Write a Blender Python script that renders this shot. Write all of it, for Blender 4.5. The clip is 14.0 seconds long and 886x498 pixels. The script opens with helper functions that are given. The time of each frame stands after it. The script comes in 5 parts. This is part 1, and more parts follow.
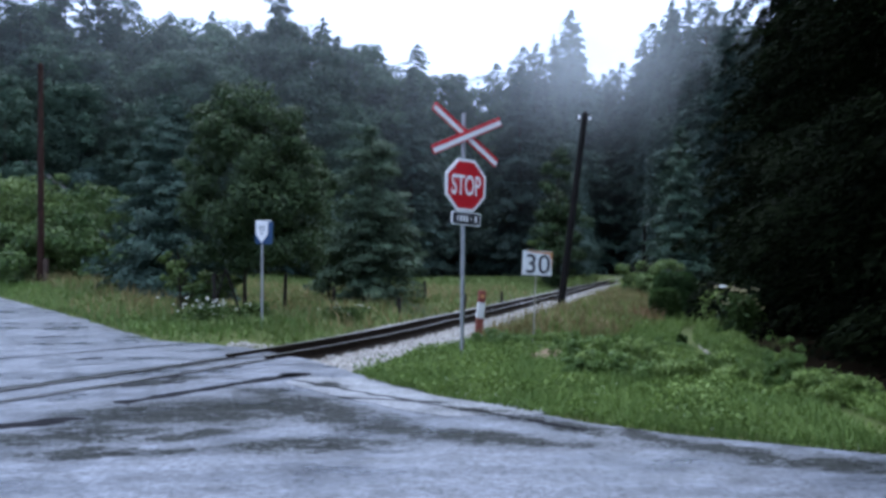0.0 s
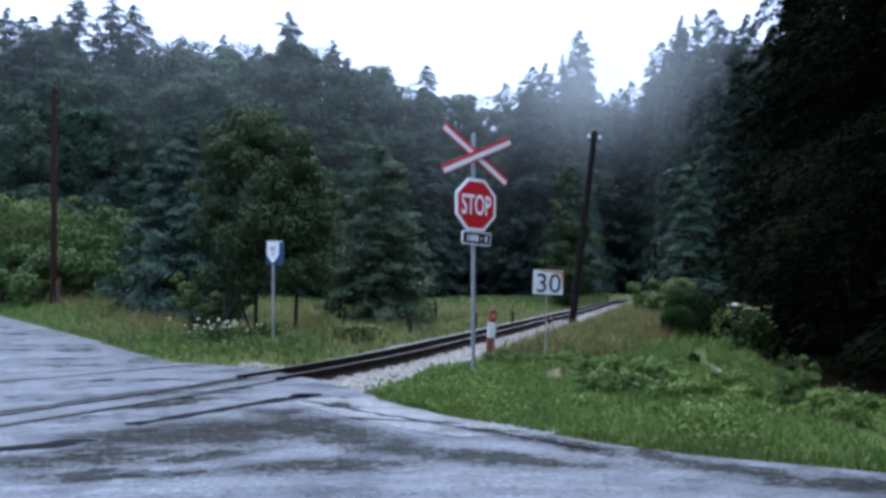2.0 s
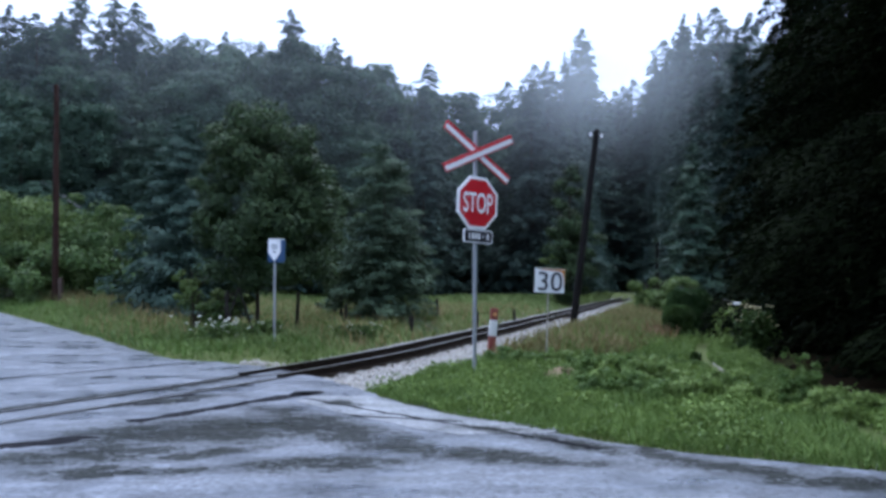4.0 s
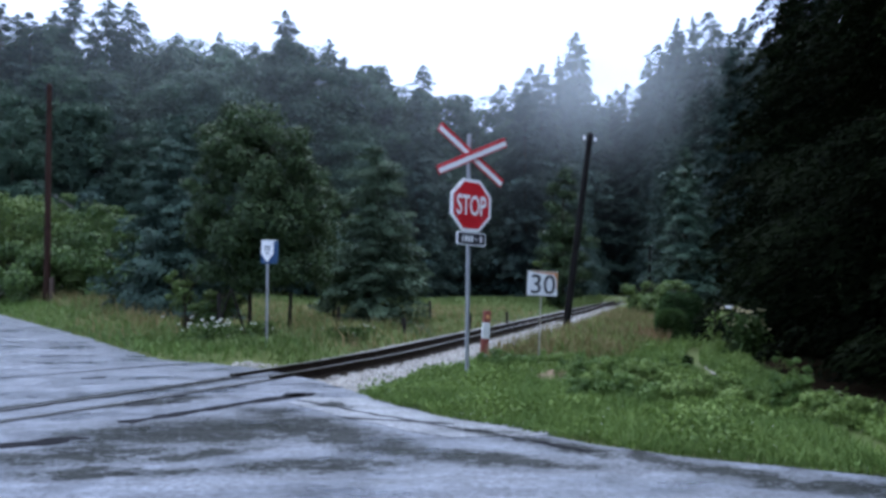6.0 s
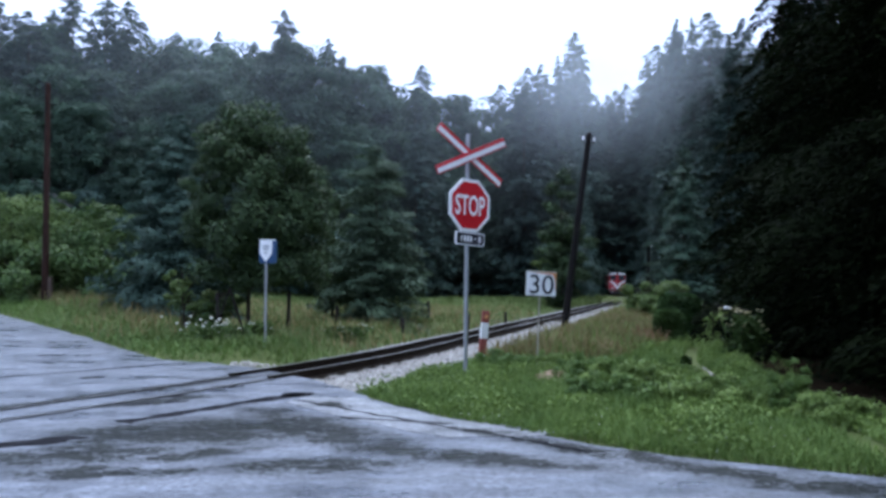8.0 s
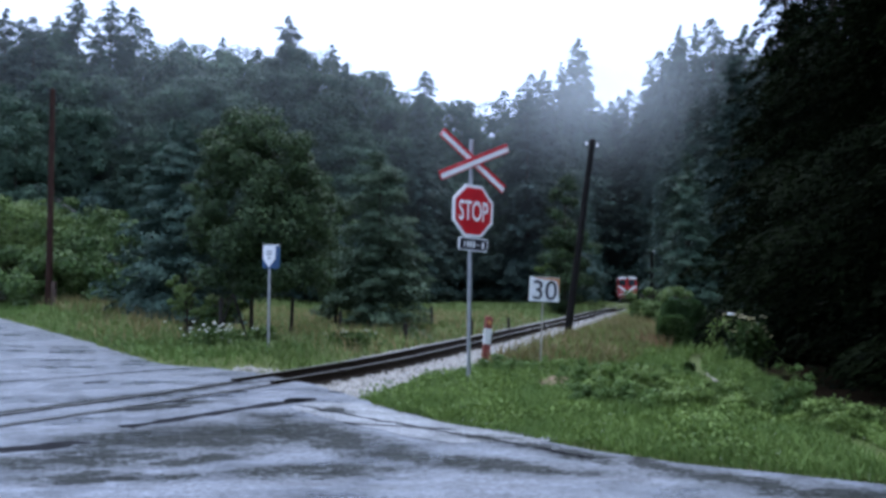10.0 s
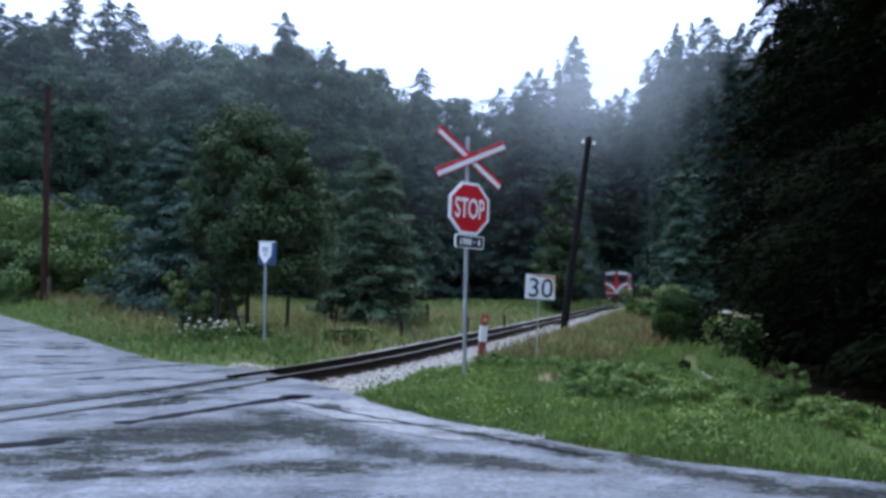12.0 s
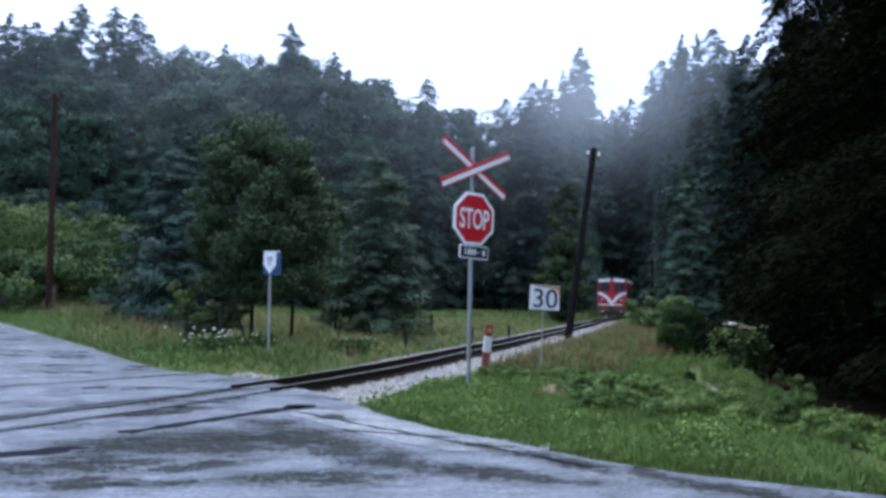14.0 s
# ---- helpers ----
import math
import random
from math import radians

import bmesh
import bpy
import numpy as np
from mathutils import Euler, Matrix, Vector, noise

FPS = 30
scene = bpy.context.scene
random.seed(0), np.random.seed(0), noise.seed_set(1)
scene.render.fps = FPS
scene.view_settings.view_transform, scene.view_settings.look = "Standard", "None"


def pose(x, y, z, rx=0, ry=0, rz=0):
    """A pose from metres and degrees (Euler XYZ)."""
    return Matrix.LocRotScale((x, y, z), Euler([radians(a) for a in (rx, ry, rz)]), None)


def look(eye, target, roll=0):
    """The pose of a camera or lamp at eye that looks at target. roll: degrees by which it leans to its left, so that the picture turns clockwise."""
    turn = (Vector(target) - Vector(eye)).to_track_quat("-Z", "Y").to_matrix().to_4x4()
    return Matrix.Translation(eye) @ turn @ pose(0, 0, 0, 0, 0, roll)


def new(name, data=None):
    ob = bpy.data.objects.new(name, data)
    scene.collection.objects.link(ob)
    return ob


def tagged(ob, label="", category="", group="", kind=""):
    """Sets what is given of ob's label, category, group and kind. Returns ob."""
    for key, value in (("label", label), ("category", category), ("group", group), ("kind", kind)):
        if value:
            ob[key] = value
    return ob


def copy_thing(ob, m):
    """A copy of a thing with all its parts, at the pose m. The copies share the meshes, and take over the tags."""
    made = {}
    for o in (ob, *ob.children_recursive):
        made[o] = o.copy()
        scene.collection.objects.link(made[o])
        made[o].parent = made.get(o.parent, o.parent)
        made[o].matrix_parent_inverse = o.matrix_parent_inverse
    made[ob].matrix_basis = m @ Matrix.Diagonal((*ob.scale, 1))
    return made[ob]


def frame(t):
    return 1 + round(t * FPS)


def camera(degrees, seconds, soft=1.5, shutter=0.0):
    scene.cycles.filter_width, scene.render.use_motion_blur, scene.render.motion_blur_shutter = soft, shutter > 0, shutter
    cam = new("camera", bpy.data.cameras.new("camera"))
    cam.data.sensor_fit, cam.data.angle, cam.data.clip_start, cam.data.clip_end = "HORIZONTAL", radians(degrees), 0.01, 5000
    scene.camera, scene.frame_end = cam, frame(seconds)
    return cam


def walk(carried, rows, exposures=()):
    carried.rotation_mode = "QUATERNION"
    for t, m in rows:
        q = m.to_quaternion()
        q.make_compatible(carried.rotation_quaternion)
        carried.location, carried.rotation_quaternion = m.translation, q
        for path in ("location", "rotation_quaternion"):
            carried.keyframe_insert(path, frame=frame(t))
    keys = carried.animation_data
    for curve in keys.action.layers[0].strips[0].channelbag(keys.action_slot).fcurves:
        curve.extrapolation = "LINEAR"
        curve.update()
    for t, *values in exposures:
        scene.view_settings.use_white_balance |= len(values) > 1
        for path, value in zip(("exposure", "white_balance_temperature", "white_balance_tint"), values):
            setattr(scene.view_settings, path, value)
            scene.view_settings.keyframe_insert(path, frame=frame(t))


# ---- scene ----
# ---- camera: hand-held on one spot, only its aim wanders ----
EYE = (0.0, 0.0, 1.63)
cam = camera(56.0, 14.0, soft=3.3)
AIM = [  # seconds, tilt, lean, turn
    (0, 91.049, 0.000, 0.000),
    (0.5, 91.369, 0.184, 0.397),
    (1, 91.921, 0.240, 0.782),
    (1.5, 92.170, 0.295, 0.550),
    (2, 92.406, 0.318, 0.730),
    (2.5, 92.452, 0.147, 0.894),
    (3, 92.243, 0.320, 0.966),
    (5.5, 92.363, -0.143, 0.508),
    (6, 92.428, -0.157, 0.351),
    (6.5, 92.560, -0.371, 0.234),
    (7, 92.334, -0.199, 0.243),
    (7.5, 92.349, -0.242, 0.236),
    (10, 92.808, -0.358, 0.470),
    (10.5, 92.667, -0.652, 0.853),
    (11, 92.677, -0.749, 0.427),
    (11.5, 92.575, -0.636, 0.533),
    (12, 92.623, -0.549, 0.199),
    (12.5, 92.622, -0.693, 0.195),
    (13, 92.899, -0.687, 0.345),
    (13.5, 93.004, -0.805, 0.339),
    (14, 93.324, -0.766, 0.498),
]
walk(cam, [(t, pose(*EYE, a, b, c)) for t, a, b, c in AIM])

# ---- light: a bright overcast sky after rain ----
world = bpy.data.worlds.new("overcast")
scene.world = world
world.use_nodes = True
wn, wl = world.node_tree.nodes, world.node_tree.links
wn.clear()
w_out = wn.new("ShaderNodeOutputWorld")
w_bg = wn.new("ShaderNodeBackground")
w_sky = wn.new("ShaderNodeTexSky")
w_sky.sky_type = "NISHITA"
w_sky.sun_disc = False
w_sky.sun_elevation, w_sky.sun_rotation = radians(70), radians(-17)
w_sky.dust_density, w_sky.air_density = 4.0, 1.0
w_mix = wn.new("ShaderNodeMix")
w_mix.data_type = "RGBA"
w_mix.inputs["Factor"].default_value = 0.8
w_mix.inputs["B"].default_value = (7.1, 9.1, 14.2, 1)
w_bg.inputs["Strength"].default_value = 0.08
wl.new(w_sky.outputs["Color"], w_mix.inputs["A"])
wl.new(w_mix.outputs["Result"], w_bg.inputs["Color"])
wl.new(w_bg.outputs["Background"], w_out.inputs["Surface"])
sun = new("sun", bpy.data.lights.new("sun", "SUN"))
sun.data.energy, sun.data.angle, sun.data.color = 1.5, radians(70), (0.85, 0.94, 1.0)
sun.matrix_world = look((0, 0, 60), (-6, -20, 0))
scene.view_settings.exposure = 1.22


# ---- materials ----
def material(name, dark, light, rough=0.7, scale=6.0, bump=0.2, metal=0.0, fine=60.0, island=False, coat=0.0, leaf=True):
    """Two-scale noise between two colours, with fine relief."""
    m = bpy.data.materials.new(name)
    m.use_nodes = True
    n, l = m.node_tree.nodes, m.node_tree.links
    b = n["Principled BSDF"]
    co = n.new("ShaderNodeTexCoord")
    big, small = n.new("ShaderNodeTexNoise"), n.new("ShaderNodeTexNoise")
    big.inputs["Scale"].default_value, small.inputs["Scale"].default_value = scale, fine
    big.inputs["Detail"].default_value = small.inputs["Detail"].default_value = 4
    l.new(co.outputs["Object"], big.inputs["Vector"])
    l.new(co.outputs["Object"], small.inputs["Vector"])
    add = n.new("ShaderNodeMath")
    add.operation = "MULTIPLY_ADD"
    add.inputs[1].default_value = 0.45
    l.new(small.outputs["Fac"], add.inputs[0])
    half = n.new("ShaderNodeMath")
    half.operation = "MULTIPLY"
    half.inputs[1].default_value = 0.55
    if island:
        geo = n.new("ShaderNodeNewGeometry")
        l.new(geo.outputs["Random Per Island"], half.inputs[0])
        l.new(big.outputs["Fac"], add.inputs[0])
    else:
        l.new(big.outputs["Fac"], half.inputs[0])
    l.new(half.outputs[0], add.inputs[2])
    if island:
        half.inputs[1].default_value, add.inputs[1].default_value = 0.3, 0.7
        big.inputs["Scale"].default_value = scale * 1.6
    ramp = n.new("ShaderNodeValToRGB")
    ramp.color_ramp.elements[0].position, ramp.color_ramp.elements[1].position = (0.25, 0.75) if island else (0.3, 0.7)
    ramp.color_ramp.elements[0].color, ramp.color_ramp.elements[1].color = (*dark, 1), (*light, 1)
    l.new(add.outputs[0], ramp.inputs["Fac"])
    colour = ramp.outputs["Color"]
    if island and leaf:
        info, hsv, vr, hr = n.new("ShaderNodeObjectInfo"), n.new("ShaderNodeHueSaturation"), n.new("ShaderNodeMapRange"), n.new("ShaderNodeMapRange")
        vr.inputs["To Min"].default_value, vr.inputs["To Max"].default_value = 0.72, 1.28
        hr.inputs["To Min"].default_value, hr.inputs["To Max"].default_value = 0.515, 0.485
        l.new(info.outputs["Random"], vr.inputs["Value"])
        l.new(info.outputs["Random"], hr.inputs["Value"])
        l.new(vr.outputs["Result"], hsv.inputs["Value"])
        l.new(hr.outputs["Result"], hsv.inputs["Hue"])
        l.new(colour, hsv.inputs["Color"])
        colour = hsv.outputs["Color"]
    l.new(colour, b.inputs["Base Color"])
    b.inputs["Roughness"].default_value, b.inputs["Metallic"].default_value = rough, metal
    b.inputs["Coat Weight"].default_value = coat
    if island or rough >= 0.8:
        b.inputs["Specular IOR Level"].default_value = 0.12 if rough < 0.95 else 0.0
    if island and leaf:
        tl, mx = n.new("ShaderNodeBsdfTranslucent"), n.new("ShaderNodeMixShader")
        mx.inputs["Fac"].default_value = 0.18
        l.new(colour, tl.inputs["Color"])
        l.new(b.outputs[0], mx.inputs[1])
        l.new(tl.outputs[0], mx.inputs[2])
        l.new(mx.outputs[0], n["Material Output"].inputs["Surface"])
    if bump:
        bp = n.new("ShaderNodeBump")
        bp.inputs["Strength"].default_value = bump
        bp.inputs["Distance"].default_value = 0.02
        l.new(small.outputs["Fac"], bp.inputs["Height"])
        l.new(bp.outputs["Normal"], b.inputs["Normal"])
    return m


def wet_asphalt(name, dark, light, r0, r1, stains=()):
    """Worn asphalt with a film of rain: darker damp areas, shinier where water stands."""
    m = material(name, dark, light, 0.4, 0.45, 0.25, fine=45)
    n, l = m.node_tree.nodes, m.node_tree.links
    b = n["Principled BSDF"]
    co = n.new("ShaderNodeTexCoord")
    mp = n.new("ShaderNodeMapping")
    mp.inputs["Scale"].default_value = (0.55, 0.8, 1.0)
    mp.inputs["Rotation"].default_value = (0, 0, radians(-35))
    pud = n.new("ShaderNodeTexNoise")
    pud.inputs["Scale"].default_value, pud.inputs["Detail"].default_value = 1.2, 9
    pud.inputs["Roughness"].default_value = 0.62
    old = n["Color Ramp"]
    damp = n.new("ShaderNodeMix")
    damp.data_type = "RGBA"
    damp.inputs["A"].default_value = (dark[0] * 0.35, dark[1] * 0.36, dark[2] * 0.36, 1)
    l.new(old.outputs["Color"], damp.inputs["B"])
    dr = n.new("ShaderNodeMapRange")
    dr.inputs["From Min"].default_value, dr.inputs["From Max"].default_value = 0.37, 0.53
    dr.inputs["To Min"].default_value = 0.65
    l.new(pud.outputs["Fac"], dr.inputs["Value"])
    l.new(dr.outputs["Result"], damp.inputs["Factor"])
    l.new(damp.outputs["Result"], b.inputs["Base Color"])
    b.inputs["Specular IOR Level"].default_value = 0.5
    if stains:
        wob = n.new("ShaderNodeVectorMath")
        wob.operation = "MULTIPLY_ADD"
        wn1 = n.new("ShaderNodeTexNoise")
        wn1.inputs["Scale"].default_value, wn1.inputs["Detail"].default_value = 1.6, 7
        wn1.inputs["Roughness"].default_value = 0.65
        l.new(co.outputs["Object"], wn1.inputs["Vector"])
        wob.inputs[1].default_value = (0.9, 0.9, 0)
        l.new(wn1.outputs["Color"], wob.inputs[0])
        l.new(co.outputs["Object"], wob.inputs[2])
        last = None
        for sx, sy, a, c, turn in stains:
            mp2 = n.new("ShaderNodeMapping")
            mp2.vector_type = "TEXTURE"
            mp2.inputs["Location"].default_value = (sx + 0.45, sy + 0.45, 0)
            mp2.inputs["Rotation"].default_value = (0, 0, radians(turn))
            mp2.inputs["Scale"].default_value = (a, c, 1000)
            g = n.new("ShaderNodeTexGradient")
            g.gradient_type = "SPHERICAL"
            l.new(wob.outputs[0], mp2.inputs["Vector"])
            l.new(mp2.outputs["Vector"], g.inputs["Vector"])
            if last:
                mx = n.new("ShaderNodeMath")
                mx.operation = "MAXIMUM"
                l.new(last, mx.inputs[0])
                l.new(g.outputs["Fac"], mx.inputs[1])
                last = mx.outputs[0]
            else:
                last = g.outputs["Fac"]
        gr1 = n.new("ShaderNodeTexNoise")
        gr1.inputs["Scale"].default_value, gr1.inputs["Detail"].default_value = 5.0, 8
        gr1.inputs["Roughness"].default_value = 0.7
        l.new(mp.outputs["Vector"], gr1.inputs["Vector"])
        gr2 = n.new("ShaderNodeMapRange")
        gr2.inputs["From Min"].default_value, gr2.inputs["From Max"].default_value = 0.38, 0.6
        gr2.inputs["To Min"].default_value, gr2.inputs["To Max"].default_value = 0.3, 1.7
        l.new(gr1.outputs["Fac"], gr2.inputs["Value"])
        grit = n.new("ShaderNodeTexNoise")
        grit.inputs["Scale"].default_value, grit.inputs["Detail"].default_value, grit.inputs["Roughness"].default_value = 16.0, 5, 0.75
        l.new(co.outputs["Object"], grit.inputs["Vector"])
        speck, spread = n.new("ShaderNodeMapRange"), n.new("ShaderNodeMath")
        speck.inputs["From Min"].default_value, speck.inputs["From Max"].default_value = 0.38, 0.62
        speck.inputs["To Min"].default_value, speck.inputs["To Max"].default_value = 1.3, 0.5
        l.new(grit.outputs["Fac"], speck.inputs["Value"])
        spread.operation = "MULTIPLY"
        l.new(last, spread.inputs[0])
        l.new(speck.outputs["Result"], spread.inputs[1])
        last = spread.outputs[0]
        gm = n.new("ShaderNodeMath")
        gm.operation = "MULTIPLY"
        l.new(last, gm.inputs[0])
        l.new(gr2.outputs["Result"], gm.inputs[1])
        last = gm.outputs[0]
        soft = n.new("ShaderNodeMapRange")
        soft.inputs["From Min"].default_value, soft.inputs["From Max"].default_value = 0.0, 0.5
        soft.inputs["To Max"].default_value = 0.96
        l.new(last, soft.inputs["Value"])
        st = n.new("ShaderNodeMix")
        st.data_type = "RGBA"
        st.inputs["B"].default_value = (0.03, 0.032, 0.03, 1)
        l.new(soft.outputs["Result"], st.inputs["Factor"])
        l.new(damp.outputs["Result"], st.inputs["A"])
        wear = n.new("ShaderNodeMix")
        wear.data_type, wear.blend_type = "RGBA", "MULTIPLY"
        wear.inputs["Factor"].default_value = 1.0
        wr = n.new("ShaderNodeMapRange")
        wr.inputs["From Min"].default_value, wr.inputs["From Max"].default_value = 0.36, 0.62
        wr.inputs["To Min"].default_value, wr.inputs["To Max"].default_value = 0.6, 1.2
        l.new(gr1.outputs["Fac"], wr.inputs["Value"])
        # streaks along the wheels' way, and the coarse grain of the stones
        mp3, strk = n.new("ShaderNodeMapping"), n.new("ShaderNodeTexNoise")
        mp3.inputs["Rotation"].default_value = (0, 0, radians(-25))
        mp3.inputs["Scale"].default_value = (0.9, 2.0, 1.0)
        strk.inputs["Scale"].default_value, strk.inputs["Detail"].default_value, strk.inputs["Roughness"].default_value = 1.4, 8, 0.68
        l.new(co.outputs["Object"], mp3.inputs["Vector"])
        l.new(mp3.outputs["Vector"], strk.inputs["Vector"])
        sr, gt, m1, m2 = n.new("ShaderNodeMapRange"), n.new("ShaderNodeMapRange"), n.new("ShaderNodeMath"), n.new("ShaderNodeMath")
        sr.inputs["From Min"].default_value, sr.inputs["From Max"].default_value = 0.36, 0.6
        sr.inputs["To Min"].default_value, sr.inputs["To Max"].default_value = 0.72, 1.14
        gt.inputs["From Min"].default_value, gt.inputs["From Max"].default_value = 0.35, 0.65
        gt.inputs["To Min"].default_value, gt.inputs["To Max"].default_value = 0.45, 1.45
        l.new(strk.outputs["Fac"], sr.inputs["Value"])
        l.new(grit.outputs["Fac"], gt.inputs["Value"])
        m1.operation = m2.operation = "MULTIPLY"
        l.new(sr.outputs["Result"], m1.inputs[0])
        l.new(gt.outputs["Result"], m1.inputs[1])
        l.new(m1.outputs[0], m2.inputs[0])
        l.new(wr.outputs["Result"], m2.inputs[1])
        l.new(st.outputs["Result"], wear.inputs["A"])
        l.new(m2.outputs[0], wear.inputs["B"])
        l.new(wear.outputs["Result"], b.inputs["Base Color"])
        sp = n.new("ShaderNodeMapRange")
        sp.inputs["To Min"].default_value, sp.inputs["To Max"].default_value = 0.5, 0.0
        l.new(soft.outputs["Result"], sp.inputs["Value"])
        # worn dry streaks shine less than the film of rain
        m3 = n.new("ShaderNodeMath")
        m3.operation = "MULTIPLY"
        l.new(sp.outputs["Result"], m3.inputs[0])
        l.new(m1.outputs[0], m3.inputs[1])
        l.new(m3.outputs[0], b.inputs["Specular IOR Level"])
    mr = n.new("ShaderNodeMapRange")
    mr.inputs["From Min"].default_value, mr.inputs["From Max"].default_value = 0.36, 0.56
    mr.inputs["To Min"].default_value, mr.inputs["To Max"].default_value = r0, r1
    l.new(co.outputs["Object"], mp.inputs["Vector"])
    l.new(mp.outputs["Vector"], pud.inputs["Vector"])
    l.new(pud.outputs["Fac"], mr.inputs["Value"])
    l.new(mr.outputs["Result"], b.inputs["Roughness"])
    return m


# standing stains on the road: middle x, y, half length, half width, turn
STAINS = [(-1.5, 9.5, 2.56, 0.72, -53), (-2.7, 9.25, 2.03, 1.3, 10), (-3.55, 7.95, 1.15, 0.72, 20), (-3.0, 7.2, 1.22, 0.29, 8), (-2.4, 8.0, 1.08, 0.26, 32), (-0.45, 8.35, 0.54, 0.32, -20), (1.14, 8.5, 1.08, 0.35, -49), (2.4, 7.3, 0.94, 0.36, -30), (1.9, 8.0, 0.81, 0.29, -40), (-4.9, 12.3, 4.59, 0.29, 58), (-4.0, 11.6, 1.22, 0.36, 45), (0.3, 7.9, 1.76, 0.43, -20), (3.6, 6.7, 2.16, 0.43, -22), (-1.2, 7.6, 1.22, 0.36, 10)]
M_ASPHALT = wet_asphalt("wet_asphalt", (0.09, 0.1, 0.124), (0.16, 0.177, 0.218), 0.22, 0.52, STAINS)
M_PATCH = wet_asphalt("worn_pale_asphalt", (0.15, 0.158, 0.178), (0.24, 0.25, 0.272), 0.3, 0.55, [(0.35, 9.25, 0.7, 0.25, -30), (-1.5, 11.3, 0.5, 0.2, -50)])
M_TAR = material("damp_tar_seam", (0.012, 0.012, 0.014), (0.03, 0.03, 0.034), 0.5, 3, 0.3)
M_TAR.node_tree.nodes["Principled BSDF"].inputs["Specular IOR Level"].default_value = 0.0
M_SOIL = material("turf_soil", (0.05, 0.07, 0.02), (0.11, 0.13, 0.045), 0.9, 0.6, 0.5, fine=14)
M_GRASS = material("grass_blades", (0.05, 0.1, 0.024), (0.155, 0.235, 0.065), 0.55, 0.8, 0, island=True)
M_WEED = material("verge_weed_leaves", (0.045, 0.085, 0.022), (0.165, 0.25, 0.068), 0.5, 0.9, 0, island=True)
M_DRY = material("seeding_grass", (0.12, 0.13, 0.05), (0.30, 0.21, 0.11), 0.7, 0.5, 0, island=True)
M_MEADOW = material("meadow_grass", (0.085, 0.13, 0.035), (0.19, 0.23, 0.085), 0.6, 0.15, 0, island=True)
M_STONE = material("limestone_ballast", (0.25, 0.235, 0.215), (0.52, 0.49, 0.46), 0.8, 9, 0.2, island=True, leaf=False)
M_BALLAST = material("ballast_bed", (0.12, 0.115, 0.11), (0.34, 0.33, 0.31), 0.9, 9, 0.6, fine=22)
M_SLEEPER = material("creosoted_wood", (0.02, 0.016, 0.012), (0.06, 0.047, 0.035), 0.8, 5, 0.4)
M_RUST = material("rusty_rail_steel", (0.009, 0.007, 0.006), (0.028, 0.019, 0.014), 0.7, 8, 0.3)
M_RUST.node_tree.nodes["Principled BSDF"].inputs["Specular IOR Level"].default_value = 0.05
M_RAILTOP = material("polished_rail_head", (0.3, 0.3, 0.31), (0.5, 0.5, 0.5), 0.3, 8, 0.05, metal=1.0)
M_SPRUCE = material("spruce_needles", (0.02, 0.04, 0.036), (0.06, 0.1, 0.08), 0.6, 0.5, 0, island=True)
M_YOUNG = material("young_tree_leaves", (0.015, 0.032, 0.014), (0.075, 0.115, 0.044), 0.5, 0.8, 0, island=True)
# near-black base colour: the shade among the old spruces' boughs is put into it
M_SHADESPRUCE = material("shaded_spruce_needles", (0.0016, 0.003, 0.0016), (0.009, 0.0145, 0.005), 0.8, 0.3, 0, island=True)
M_SHADESPRUCE.node_tree.nodes["Principled BSDF"].inputs["Specular IOR Level"].default_value = 0.02
M_BLUE = material("blue_spruce_needles", (0.014, 0.034, 0.027), (0.064, 0.108, 0.086), 0.6, 0.7, 0, island=True)
M_PALESPRUCE = material("grey_green_spruce_needles", (0.02, 0.04, 0.026), (0.085, 0.13, 0.076), 0.6, 0.7, 0, island=True)
M_LEAF = material("dull_green_leaves", (0.02, 0.044, 0.034), (0.072, 0.12, 0.075), 0.5, 0.4, 0, island=True)
M_BUSH = material("roadside_bush_leaves", (0.022, 0.048, 0.014), (0.095, 0.145, 0.04), 0.5, 0.6, 0, island=True)
M_BRIGHT = material("fresh_green_leaves", (0.032, 0.066, 0.018), (0.125, 0.18, 0.055), 0.5, 0.8, 0, island=True)
M_HEDGE = material("clipped_hedge_leaves", (0.018, 0.04, 0.014), (0.075, 0.13, 0.04), 0.5, 1.5, 0, island=True)
M_BARK = material("damp_bark", (0.02, 0.016, 0.013), (0.07, 0.055, 0.045), 0.9, 5, 0.6)
M_FLOWER = material("white_blossom", (0.55, 0.55, 0.45), (0.8, 0.8, 0.72), 0.6, 5, 0)
M_POLE = material("tarred_pole_wood", (0.006, 0.006, 0.006), (0.018, 0.015, 0.014), 0.75, 4, 0.4)
M_POLE.node_tree.nodes["Principled BSDF"].inputs["Specular IOR Level"].default_value = 0.08
M_BROWNPOLE = material("reddish_pole_wood", (0.018, 0.009, 0.007), (0.045, 0.022, 0.016), 0.85, 4, 0.4)
M_BROWNPOLE.node_tree.nodes["Principled BSDF"].inputs["Specular IOR Level"].default_value = 0.1
M_GREYWOOD = material("weathered_post_wood", (0.012, 0.011, 0.01), (0.045, 0.038, 0.032), 0.85, 6, 0.5)
M_GALV = material("galvanised_steel", (0.28, 0.29, 0.30), (0.42, 0.43, 0.44), 0.45, 12, 0.05, metal=0.5)
M_WHITE = material("white_sign_film", (0.82, 0.82, 0.82), (0.9, 0.9, 0.9), 0.4, 5, 0.02)
M_RED = material("red_sign_film", (0.5, 0.012, 0.02), (0.62, 0.02, 0.03), 0.4, 5, 0.02)
M_DARK = material("black_sign_film", (0.012, 0.012, 0.018), (0.025, 0.025, 0.035), 0.45, 5, 0.02)
